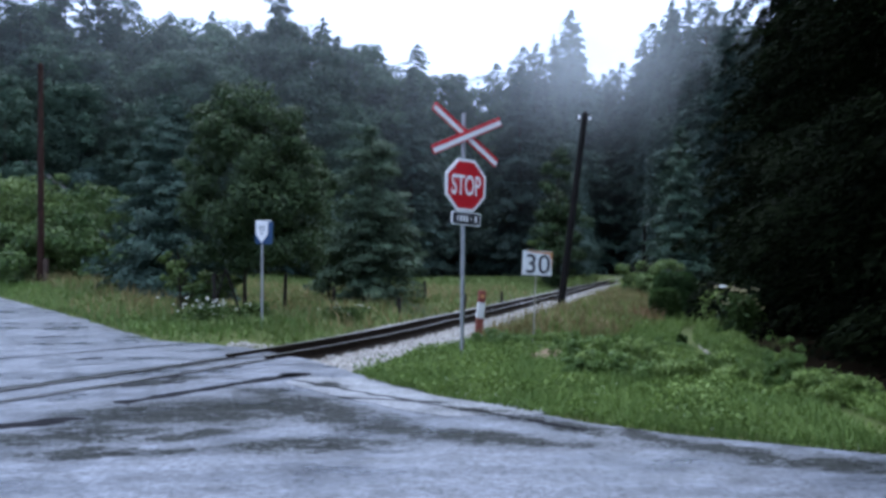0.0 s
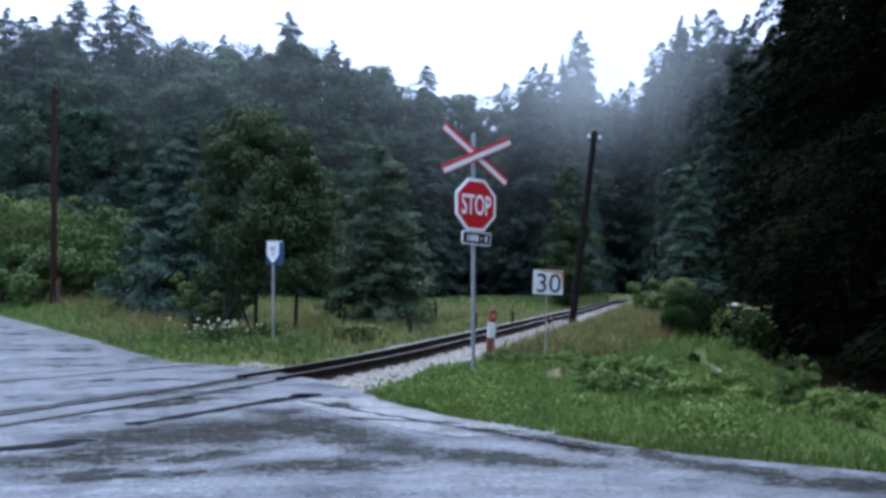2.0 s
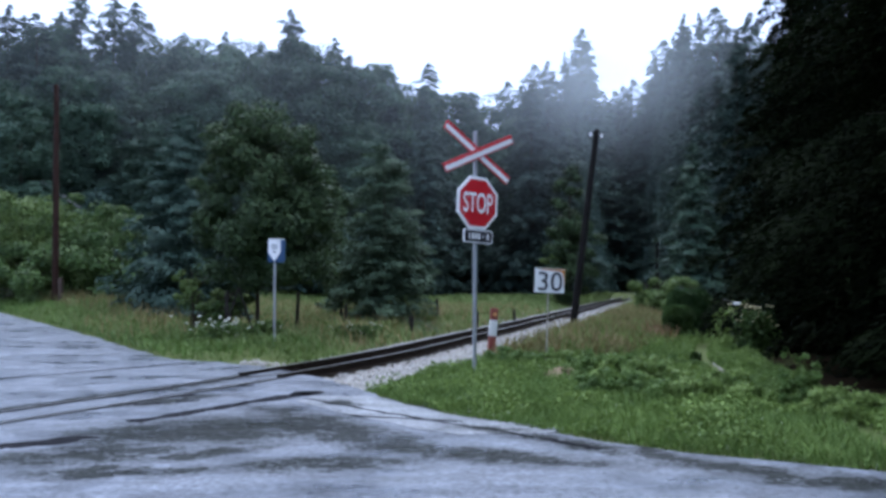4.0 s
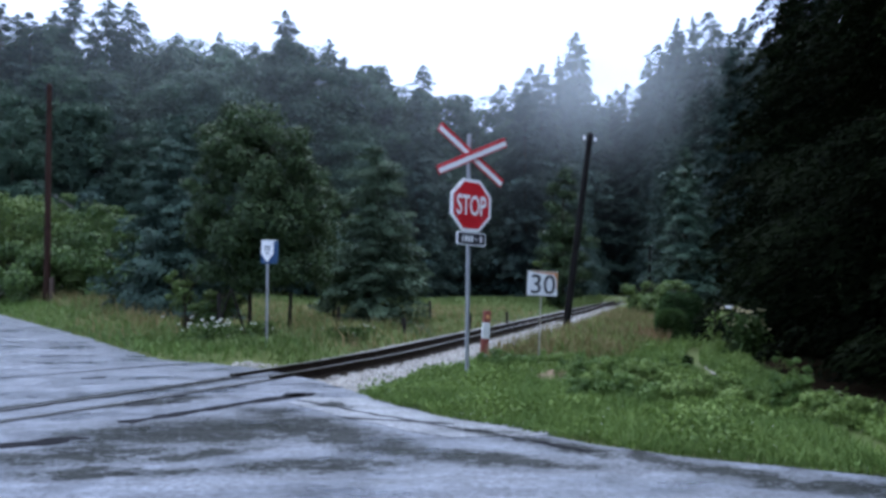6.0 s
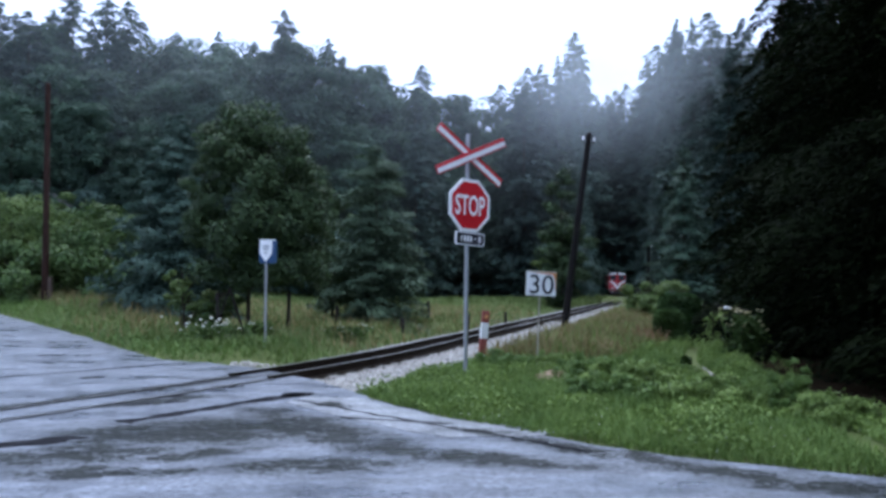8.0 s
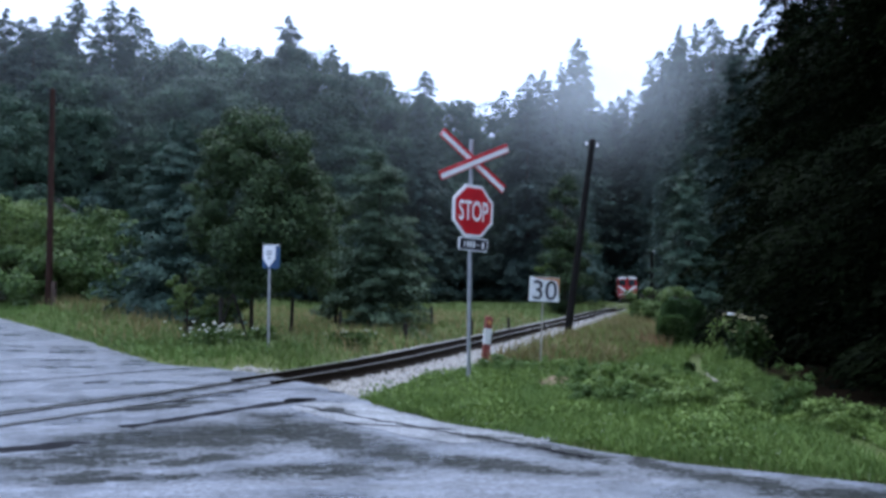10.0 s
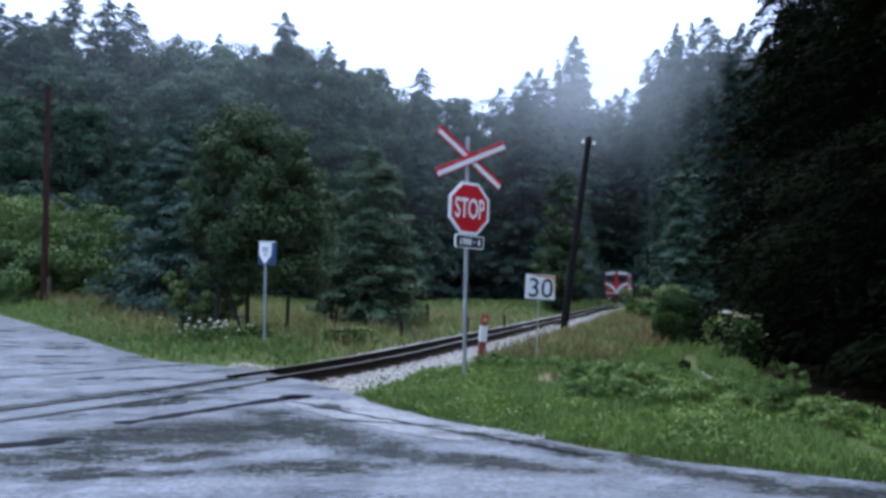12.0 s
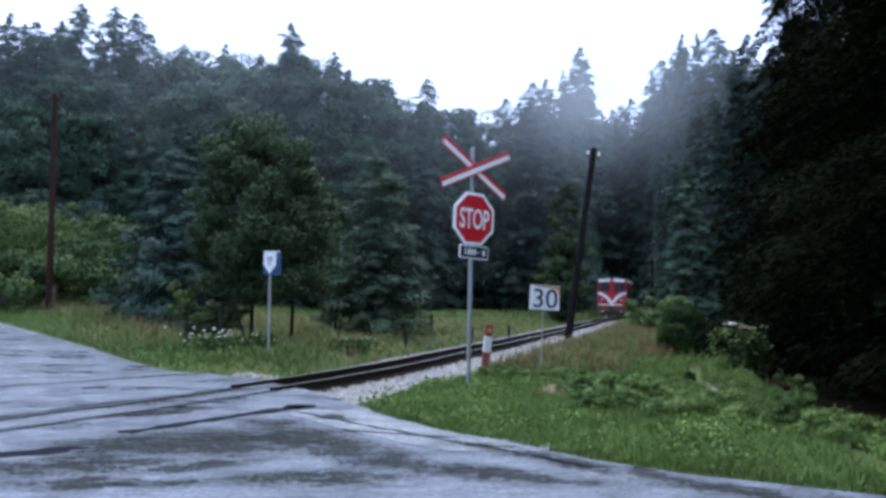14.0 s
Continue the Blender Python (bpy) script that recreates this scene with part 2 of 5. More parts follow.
M_BLUEFILM = material("blue_sign_film", (0.015, 0.05, 0.12), (0.03, 0.085, 0.18), 0.4, 5, 0.02)
M_ORANGE = material("rusty_orange_paint", (0.5, 0.16, 0.04), (0.7, 0.36, 0.16), 0.6, 8, 0.1)
M_CONCRETE = material("old_concrete", (0.22, 0.20, 0.17), (0.4, 0.37, 0.32), 0.85, 6, 0.4)
M_STUB = material("dirty_brown_concrete", (0.05, 0.035, 0.028), (0.12, 0.085, 0.07), 0.9, 6, 0.4)
M_PAINTRED = material("weathered_red_paint", (0.16, 0.035, 0.025), (0.28, 0.06, 0.045), 0.7, 9, 0.2)
M_CREAM = material("white_paint", (0.62, 0.62, 0.6), (0.78, 0.78, 0.76), 0.6, 7, 0.1)
M_LOCORED = material("red_loco_paint", (0.45, 0.012, 0.022), (0.56, 0.02, 0.03), 0.35, 2, 0.02, coat=0.3)
M_LOCODARK = material("sooty_black_paint", (0.012, 0.012, 0.013), (0.04, 0.038, 0.036), 0.6, 4, 0.1)
M_GLASS = material("dark_cab_glass", (0.03, 0.04, 0.05), (0.06, 0.07, 0.085), 0.06, 2, 0)
M_ROOFTILE = material("grey_roof_sheet", (0.16, 0.15, 0.14), (0.28, 0.26, 0.25), 0.7, 3, 0.2)
M_PLASTER = material("pale_plaster", (0.38, 0.37, 0.34), (0.52, 0.51, 0.47), 0.9, 3, 0.2)
M_LAMP = material("headlight_glass", (0.7, 0.7, 0.62), (0.85, 0.85, 0.8), 0.15, 3, 0)


# ---- mesh helpers ----
def part(name, bm, mat, parent=None, label=""):
    """Links a bmesh as one mesh object, under its thing if one is given."""
    me = bpy.data.meshes.new(name)
    bm.to_mesh(me)
    bm.free()
    me.materials.append(mat)
    ob = new(name, me)
    ob.parent = parent
    return tagged(ob, label)


def raw(name, verts, faces, mat, parent=None, smooth=False):
    me = bpy.data.meshes.new(name)
    me.from_pydata(verts if isinstance(verts, list) else verts.tolist(), [], faces if isinstance(faces, list) else faces.tolist())
    me.materials.append(mat)
    if smooth:
        me.polygons.foreach_set("use_smooth", [True] * len(me.polygons))
    me.update()
    ob = new(name, me)
    ob.parent = parent
    return ob


def thing(name, label, category, m=None, group="", kind=""):
    e = new(name)
    e.matrix_basis = m if m else Matrix()
    return tagged(e, label, category, group, kind)


def box(bm, sx, sy, sz, m, bevel=0.0):
    r = bmesh.ops.create_cube(bm, size=1.0, matrix=m @ Matrix.Diagonal((sx, sy, sz, 1)))
    if bevel:
        es = list({e for v in r["verts"] for e in v.link_edges})
        bmesh.ops.bevel(bm, geom=es, offset=bevel, segments=2, affect="EDGES", profile=0.6)
    return bm


def rod(bm, r0, r1, h, m, seg=12):
    """A tapered round bar from m's origin up its z axis."""
    bmesh.ops.create_cone(bm, cap_ends=True, segments=seg, radius1=r0, radius2=r1, depth=h, matrix=m @ Matrix.Translation((0, 0, h / 2)))
    return bm


def plate(bm, pts, thick, m):
    """A flat plate from an outline in x and z; its front faces -y."""
    front = [bm.verts.new(m @ Vector((x, 0, z))) for x, z in pts]
    back = [bm.verts.new(m @ Vector((x, thick, z))) for x, z in pts]
    bm.faces.new(front)
    bm.faces.new(back[::-1])
    k = len(pts)
    for i in range(k):
        bm.faces.new((front[i], back[i], back[(i + 1) % k], front[(i + 1) % k]))
    bmesh.ops.recalc_face_normals(bm, faces=bm.faces)
    return bm


def lettering(name, text, height, width, mat, parent, m, bold=0.0):
    """Built-in font made into a thin mesh, upright in x and z, fitted to a size."""
    cu = bpy.data.curves.new(name, "FONT")
    cu.body, cu.extrude, cu.offset = text, 0.002, bold
    cu.align_x, cu.align_y = "CENTER", "CENTER"
    tmp = bpy.data.objects.new(name, cu)
    scene.collection.objects.link(tmp)
    dg = bpy.context.evaluated_depsgraph_get()
    me = bpy.data.meshes.new_from_object(tmp.evaluated_get(dg))
    bpy.data.objects.remove(tmp)
    co = np.array([v.co for v in me.vertices])
    lo, hi = co.min(0), co.max(0)
    mid = (lo + hi) / 2
    me.transform(Matrix.Diagonal((width / (hi[0] - lo[0]), height / (hi[1] - lo[1]), 1, 1)) @ Matrix.Translation((-mid[0], -mid[1], 0)))
    me.transform(m @ pose(0, 0, 0, 90, 0, 0))
    me.materials.clear()
    me.materials.append(mat)
    ob = new(name, me)
    ob.parent = parent
    return ob


# ---- plan ----
TRACK = np.array([(0, -12.2), (4, -9.2), (8, -6.75), (10.6, -5.3), (13, -4.05), (15.4, -2.95), (19, -1.55), (23.8, -0.1), (36, 3.5), (49, 7.25), (65, 11.7), (77, 15.42), (90, 18.42), (107, 22.7), (130, 26), (160, 28), (200, 27)])


def spline(table, y):
    """Smooth value through a table of (y, x)."""
    ys, xs = table[:, 0], table[:, 1]
    sl = np.gradient(xs, ys)
    i = np.clip(np.searchsorted(ys, y) - 1, 0, len(ys) - 2)
    h = ys[i + 1] - ys[i]
    t = (np.asarray(y) - ys[i]) / h
    return (2 * t**3 - 3 * t**2 + 1) * xs[i] + (t**3 - 2 * t**2 + t) * h * sl[i] + (-2 * t**3 + 3 * t**2) * xs[i + 1] + (t**3 - t**2) * h * sl[i + 1]


def track_x(y):
    return spline(TRACK, y)


def track_at(y, off=0.0, z=0.0):
    """Point beside the track's middle line and its heading there."""
    x = float(track_x(y))
    d = float(track_x(y + 0.2) - track_x(y - 0.2)) / 0.4
    a = math.atan(d)
    return x + off * math.cos(a), y - off * math.sin(a), z, a


ROAD = [(-46, 78), (-19.4, 35), (-10.4, 23.8), (-6.1, 17.9), (-4.9, 17.2), (-3.6, 16.1), (-2.5, 14.6), (-1.5, 12.9), (-0.7, 11.25), (0.04, 10.2), (0.97, 9.2), (2.2, 8.05), (3.7, 7.2), (6, 6.3), (12, 4.8), (34, 2), (34, -8), (-8, -8), (-16, 2), (-30, 28), (-62, 82)]


def lift(x, y):
    """Height of the land: flat, climbing gently beyond the road's far side."""
    s = np.clip(-np.asarray(x, float) - 7.0, 0, 60)
    return 0.04 * s * s / (s + 1.0)


def inside(poly, x, y):
    x, y = np.asarray(x, float), np.asarray(y, float)
    r = np.zeros(x.shape, bool)
    for (x0, y0), (x1, y1) in zip(poly, poly[1:] + poly[:1]):
        c = (y0 > y) != (y1 > y)
        with np.errstate(divide="ignore", invalid="ignore"):
            r ^= c & (x < (x1 - x0) * (y - y0) / (y1 - y0) + x0)
    return r


def edge_distance(poly, x, y):
    x, y = np.asarray(x, float), np.asarray(y, float)
    d = np.full(x.shape, 1e9)
    for (x0, y0), (x1, y1) in zip(poly, poly[1:] + poly[:1]):
        t = np.clip(((x - x0) * (x1 - x0) + (y - y0) * (y1 - y0)) / ((x1 - x0) ** 2 + (y1 - y0) ** 2), 0, 1)
        d = np.minimum(d, np.hypot(x - x0 - t * (x1 - x0), y - y0 - t * (y1 - y0)))
    return d


def ground_z(x, y):
    """The sheet under everything: below the asphalt, and slightly raised turf beside it."""
    x, y = np.asarray(x, float), np.asarray(y, float)
    d = edge_distance(ROAD, x, y)
    inn = inside(ROAD, x, y)
    off = np.abs(x - track_x(np.clip(y, 0, 200))) * 0.95
    turf = 0.09 * np.clip(d / 1.2, 0, 1) - 0.03
    left = (x < track_x(np.clip(y, 0, 200)) - 3) & (y > 16)
    turf = turf + np.where(left & (x < -8), 0.42 * np.clip((d - 0.6) / 2.0, 0, 1) * np.clip((-x - 8) / 5, 0, 1), 0)
    ridge = 0.2 * np.exp(-(((x - track_x(np.clip(y, 0, 200))) - 4.5) / 1.2) ** 2) * np.clip((y - 13.5) / 5, 0, 1) * np.clip((48 - y) / 10, 0, 1)
    turf = turf + ridge
    bed = np.clip((off - 2.2) / 0.9, 0, 1)
    turf = np.where((y > 12), -0.3 + bed * (turf + 0.3), turf)
    return lift(x, y) + np.where(inn, -0.06, turf)


def ground():
    xs = np.concatenate([np.linspace(-900, -62, 14), np.arange(-60, 60, 0.8), np.linspace(62, 900, 14)])
    ys = np.concatenate([np.linspace(-400, -12, 8), np.arange(-10, 70, 0.7), np.linspace(72, 1500, 22)])
    X, Y = np.meshgrid(xs, ys)
    Z = ground_z(X, Y)
    nx, ny = len(xs), len(ys)
    i = np.arange(nx * ny).reshape(ny, nx)
    f = np.stack([i[:-1, :-1], i[:-1, 1:], i[1:, 1:], i[1:, :-1]], -1).reshape(-1, 4)
    ob = raw("ground", np.stack([X, Y, Z], -1).reshape(-1, 3), f, M_SOIL, smooth=True)
    tagged(ob, "damp grassy ground running back to the forest", "ground", kind="structure")


def sheet(name, poly, z, mat, label="", category="", step=0.8, skirt=0.08, parent=None):
    """A flat sheet over the land with a thickness at its rim."""
    from mathutils import geometry
    px, py = [p[0] for p in poly], [p[1] for p in poly]
    gx, gy = np.meshgrid(np.arange(min(px), max(px), step), np.arange(min(py), max(py), step))
    gx, gy = gx.ravel(), gy.ravel()
    ok = inside(poly, gx, gy) & (edge_distance(poly, gx, gy) > step * 0.3)
    pts = [Vector(p) for p in poly] + [Vector((a, b)) for a, b in zip(gx[ok], gy[ok])]
    k = len(poly)
    v, e, f, *_ = geometry.delaunay_2d_cdt(pts, [(i, (i + 1) % k) for i in range(k)], [list(range(k))], 1, 1e-4)
    co = [(p.x, p.y, float(lift(p.x, p.y)) + z) for p in v]
    faces = [list(t) for t in f]
    count = {}
    for t in faces:
        for a, b in zip(t, t[1:] + t[:1]):
            count[(a, b)] = 1
    rim = [(a, b) for a, b in count if (b, a) not in count]
    base = len(co)
    low = {}
    for a, b in rim:
        for q in (a, b):
            if q not in low:
                low[q] = len(co)
                co.append((co[q][0], co[q][1], co[q][2] - skirt))
    faces += [[b, a, low[a], low[b]] for a, b in rim]
    ob = raw(name, co, faces, mat, parent)
    if label:
        tagged(ob, label, category, kind="structure")
    return ob


def ragged(poly, seed, amount=0.06, step=0.35):
    """An outline with a worn, uneven edge."""
    rnd = random.Random(seed)
    out = []
    for (x0, y0), (x1, y1) in zip(poly, poly[1:] + poly[:1]):
        n = max(1, min(60, int(math.hypot(x1 - x0, y1 - y0) / step)))
        for i in range(n):
            a = amount if i else amount * 0.3
            out.append((x0 + (x1 - x0) * i / n + rnd.uniform(-a, a), y0 + (y1 - y0) * i / n + rnd.uniform(-a, a)))
    return out


ground()
sheet("road", ragged(ROAD, 3, 0.07), 0.0, M_ASPHALT, "wet grey asphalt road over the level crossing", "road")


# ---- railway ----
def sweep(name, profile, off, y0, y1, step, mat, parent, z=0.0):
    """A profile (across, up) drawn along the track."""
    ys = np.arange(y0, y1 + step / 2, step)
    k = len(profile)
    verts, faces = [], []
    for y in ys:
        for a, b in profile:
            x, yy, _, _ = track_at(float(y), off + a)
            verts.append((x, yy, z + b))
    for i in range(len(ys) - 1):
        for j in range(k):
            faces.append([i * k + j, i * k + (j + 1) % k, (i + 1) * k + (j + 1) % k, (i + 1) * k + j])
    faces += [list(range(k))[::-1], [(len(ys) - 1) * k + j for j in range(k)]]
    return raw(name, verts, faces, mat, parent)


def railway():
    bed = sweep("ballast_bed", [(-2.0, -0.34), (-1.35, -0.15), (1.3, -0.15), (2.9, -0.32)], 0, 14.2, 190, 1.0, M_BALLAST, None)
    tagged(bed, "bed of pale crushed limestone under the railway track", "ballast", kind="structure")
    tr = thing("railway_track", "narrow-gauge railway track with rusty rails on wooden sleepers", "railway track", kind="structure")
    rail = [(-0.055, -0.17), (-0.055, -0.15), (-0.012, -0.13), (-0.012, -0.03), (-0.033, -0.02), (-0.033, 0.012), (0.033, 0.012), (0.033, -0.02), (0.012, -0.03), (0.012, -0.13), (0.055, -0.15), (0.055, -0.17)]
    for s in (-0.413, 0.413):
        r = sweep("rail", rail, s, 14.4, 190, 0.8, M_RUST, tr, 0.05)
        sweep("rail_head", [(-0.03, 0.0), (-0.03, 0.004), (0.03, 0.004), (0.03, 0.0)], s, 14.4, 190, 0.8, M_RAILTOP, r, 0.062)
        sweep("rail", [(-0.033, -0.05), (-0.033, 0.012), (0.033, 0.012), (0.033, -0.05)], s, 1.0, 14.4, 0.5, M_RAILTOP, tr, 0.0)
    for s, w in ((-0.34, 0.04), (0.34, 0.035), (-0.5, 0.05), (0.47, 0.025)):
        sweep("flangeway", [(-w, -0.02), (-w, 0.005), (w, 0.005), (w, -0.02)], s, 1.0, 14.4, 0.5, M_TAR, tr, 0.0)
    me = None
    y = 14.6
    while y < 110:
        x, yy, _, a = track_at(y)
        if me is None:
            bm = bmesh.new()
            box(bm, 1.5, 0.2, 0.14, Matrix(), 0.015)
            ob = part("sleeper", bm, M_SLEEPER, tr)
            me = ob.data
        else:
            ob = new("sleeper", me)
            ob.parent = tr
        ob.matrix_basis = pose(x, yy, -0.19, 0, 0, -math.degrees(a))
        y += 0.66


railway()

# ---- foliage ----
def tufts(p, along, side, length, width, bend=None, simple=False):
    """Many small pointed leaves: four corners each. All arguments are arrays."""
    n = len(p)
    L, W = np.asarray(length).reshape(-1, 1), np.asarray(width).reshape(-1, 1)
    tip = p + along * L
    if bend is not None:
        tip = tip + bend
    mid = p + along * L * 0.45
    if simple:
        return np.stack([p - side * W, p + side * W, tip], 1).reshape(-1, 3), np.arange(3 * n).reshape(-1, 3)
    v = np.stack([p, mid + side * W, tip, mid - side * W], 1).reshape(-1, 3)
    f = np.arange(4 * n).reshape(-1, 4)
    return v, f


def unit(v):
    return v / np.maximum(np.linalg.norm(v, axis=-1, keepdims=True), 1e-9)


def conifer_crown(rng, h, r, z0, branches, twigs, size, droop=0.35, ragged_by=0.25, simple=False, full=0.8, slim=0.26, wide=0.2):
    """Whorls of drooping branches set with needle twigs."""
    u = np.sort(rng.random(branches) ** 1.05)
    z = z0 + (h - z0) * u
    az = rng.random(branches) * 2 * np.pi
    lobes = 1 + 0.12 * np.sin(3 * az + rng.random() * 6) + 0.08 * np.sin(5 * az + rng.random() * 6)
    length = r * lobes * ((1 - u) ** full + 0.03) * (1 + ragged_by * rng.standard_normal(branches).clip(-2, 1.5))
    n = np.maximum(4, (twigs * (0.4 + length / r)).astype(int))
    b = np.repeat(np.arange(branches), n)
    s = rng.random(len(b)) ** 0.7
    out = np.stack([np.cos(az), np.sin(az), 0 * az], 1)[b]
    ln = length[b]
    tang = np.cross(out, [0, 0, 1.0])
    spread = rng.standard_normal(len(b)) * wide * ln * (1.15 - s)
    rise = rng.standard_normal(branches)[b] * 0.16
    p = out * (ln * s)[:, None] + tang * spread[:, None]
    plume = rng.standard_normal(len(b)) * 0.09 * ln * (1.2 - s)
    p[:, 2] = z[b] + ln * (0.12 * s + rise * s - droop * s * s) - np.abs(spread) * 0.25 + plume
    sgn = np.where(rng.random(len(b)) < 0.5, -1.0, 1.0)
    along = unit(out * 0.8 + tang * (sgn * rng.random(len(b)))[:, None] + np.array([0, 0, -1.0]) * (0.15 + 0.6 * rng.random((len(b), 1))))
    side = unit(np.cross(along, out * 0.5 + np.array([0, 0, 0.9]) + 0.5 * rng.standard_normal((len(b), 3))))
    L = size * (0.5 + 0.7 * rng.random(len(b))) * (0.4 + 0.6 * np.clip(ln / r, 0, 1))
    v, f = tufts(p, along, side, L, L * slim, simple=simple)
    # leading shoot
    m = 40
    zz = h - rng.random(m) * 0.06 * h
    p2 = np.stack([0.01 * h * rng.standard_normal(m) * (h - zz) / (0.06 * h), 0.01 * h * rng.standard_normal(m) * (h - zz) / (0.06 * h), zz], 1)
    al2 = unit(np.stack([rng.standard_normal(m), rng.standard_normal(m), 1.2 + 0 * zz], 1))
    v2, f2 = tufts(p2, al2, unit(np.cross(al2, rng.standard_normal((m, 3)))), size * 0.6 + 0 * zz, size * 0.12 + 0 * zz, simple=simple)
    return np.concatenate([v, v2]), np.concatenate([f, f2 + len(v)])


def leafy_crown(rng, lobes, leaves, size, hang=0.2, simple=False):
    """Leaves on the outsides of many small boughs, borne by several lobes (x, y, z, radius, height)."""
    lobes = np.asarray(lobes, float)
    w = lobes[:, 3] ** 2
    nb = max(30, leaves // 210)
    pick = rng.choice(len(lobes), nb, p=w / w.sum())
    d = unit(rng.standard_normal((nb, 3)) + np.array([0, 0, 0.15]))
    wide = lobes[pick, 3]
    c = lobes[pick, :3] + d * (0.5 + 0.5 * rng.random(nb) ** 0.5)[:, None] * np.stack([wide, wide, lobes[pick, 4]], 1)
    br = wide * (0.2 + 0.24 * rng.random(nb))
    k = rng.integers(0, nb, leaves)
    e = unit(rng.standard_normal((leaves, 3)) + 0.45 * d[k] + np.array([0, 0, 0.35]))
    p = c[k] + e * (br[k] * (0.55 + 0.55 * rng.random(leaves) ** 0.6))[:, None] * np.array([1.15, 1.15, 0.8])
    out = unit(e + np.array([0, 0, 0.25]) + rng.standard_normal((leaves, 3)) * 0.4)
    along = rng.standard_normal((leaves, 3)) - np.array([0, 0, hang * 2])
    along = unit(along - 0.85 * out * (along * out).sum(1, keepdims=True))
    side = unit(np.cross(along, out))
    L = size * (0.6 + 0.8 * rng.random(leaves))
    return tufts(p, along, side, L, L * 0.38, simple=simple)


def limb(bm, a, b, r0, r1, seg=7):
    a, b = Vector(a), Vector(b)
    q = (b - a).to_track_quat("Z", "Y").to_matrix().to_4x4()
    rod(bm, r0, r1, (b - a).length, Matrix.Translation(a) @ q, seg)


def conifer(seed, h, r, z0, branches, twigs, size, mat, label, droop=0.35, name="spruce_tree", group="", simple=False, full=0.85, rag=0.25, wide=0.2):
    rng = np.random.default_rng(seed)
    t = thing(name, label, "tree", group=group)
    v, f = conifer_crown(rng, h, r, z0, branches, twigs, size, droop, rag, simple, full, 0.26, wide)
    raw("crown", v, f, mat, t)
    bm = bmesh.new()
    rod(bm, 0.012 * h + 0.05, 0.01, h * 0.97, pose(0, 0, -0.15), 9)
    for i in range(14):
        z = z0 + (h - z0) * (i + 0.5) / 15
        a = i * 2.4
        l = r * 0.8 * (1 - (z - z0) / (h - z0))
        limb(bm, (0, 0, z), (l * math.cos(a), l * math.sin(a), z - 0.1 * l), 0.03, 0.008, 5)
    part("trunk", bm, M_BARK, t)
    return t


def broadleaf(seed, h, lobes, leaves, size, mat, label, trunk=0.1, name="broadleaf_tree", stems=1, group="", hang=0.2, category="tree", simple=False, stem=None):
    rng = np.random.default_rng(seed)
    t = thing(name, label, category, group=group)
    v, f = leafy_crown(rng, lobes, leaves, size, hang, simple)
    v[:, 2] = np.maximum(v[:, 2], 0.02)
    raw("crown", v, f, mat, t)
    bm = bmesh.new()
    for s in range(stems):
        x, y = (0, 0) if stems == 1 else (rng.uniform(-0.3, 0.3), rng.uniform(-0.3, 0.3))
        limb(bm, (x, y, -0.15), (x * 1.5, y * 1.5, h * 0.8), trunk, trunk * 0.3, 9)
        for lb in lobes:
            z = max(0.15 * h, lb[2] - lb[4] * 0.8)
            limb(bm, (x, y, min(z, h * 0.7)), (lb[0] * 0.8, lb[1] * 0.8, lb[2] + lb[4] * 0.3), trunk * 0.45, min(0.01, trunk * 0.4), 6)
    part("trunk", bm, stem or M_BARK, t)
    return t


def set_at(t, x, y, s=1.0, turn=0.0, sz=None, z=None):
    z = float(ground_z(x, y)) if z is None else z
    t.matrix_basis = pose(x, y, z, 0, 0, turn) @ Matrix.Diagonal((s, s, sz or s, 1))
    return t


def plant(t, x, y, s=1.0, turn=0.0, sz=None):
    z = float(ground_z(x, y))
    return copy_thing_scaled(t, pose(x, y, z, 0, 0, turn) @ Matrix.Diagonal((s, s, sz or s, 1)))


def copy_thing_scaled(t, m):
    keep = t.matrix_basis.copy()
    t.matrix_basis = Matrix()
    c = copy_thing(t, m)
    t.matrix_basis = keep
    return c


# the forest round the clearing: a few grown trees, repeated with other sizes and turns
FAR = [conifer(20 + i, 22, r, 1.2, br, 90, 0.42, M_SPRUCE, "tall dark spruce in the wet forest", 0.3, group="forest spruces", simple=True, full=0.56, rag=0.2, wide=0.3)
       for i, (r, br) in enumerate(((3.7, 340), (3.1, 340), (4.2, 340)))]
FARLEAF = [broadleaf(40 + i, 19, lb, 46000, 0.21, M_LEAF, "tall leafy forest tree with dull green crown", 0.22, group="forest broadleaf trees", simple=True)
           for i, lb in enumerate((
               [(0, 0, 14, 3.4, 4.6), (2.0, 1, 11, 2.8, 3.6), (-2.2, 0.5, 10, 2.9, 4), (0.5, -2, 8, 3.0, 4), (-0.5, 2, 16.5, 2, 2.4)],
               [(0, 0, 15, 2.8, 4.2), (1.6, -1, 12, 2.6, 3.4), (-1.8, -1, 11.5, 2.4, 3.8), (1.5, 1, 7.5, 2.9, 4), (-1.2, 1.2, 7, 2.8, 4)]))]


def before_track(x, y, r):
    """Whether a crown would stand between the road crossing and the open stretch of track."""
    for ty in np.arange(66, 131, 2.0):
        tx = float(track_x(ty))
        if y < ty + 3:
            f = y / ty
            if abs(x - tx * f) < r + 1.5 * f:
                return True
    return False


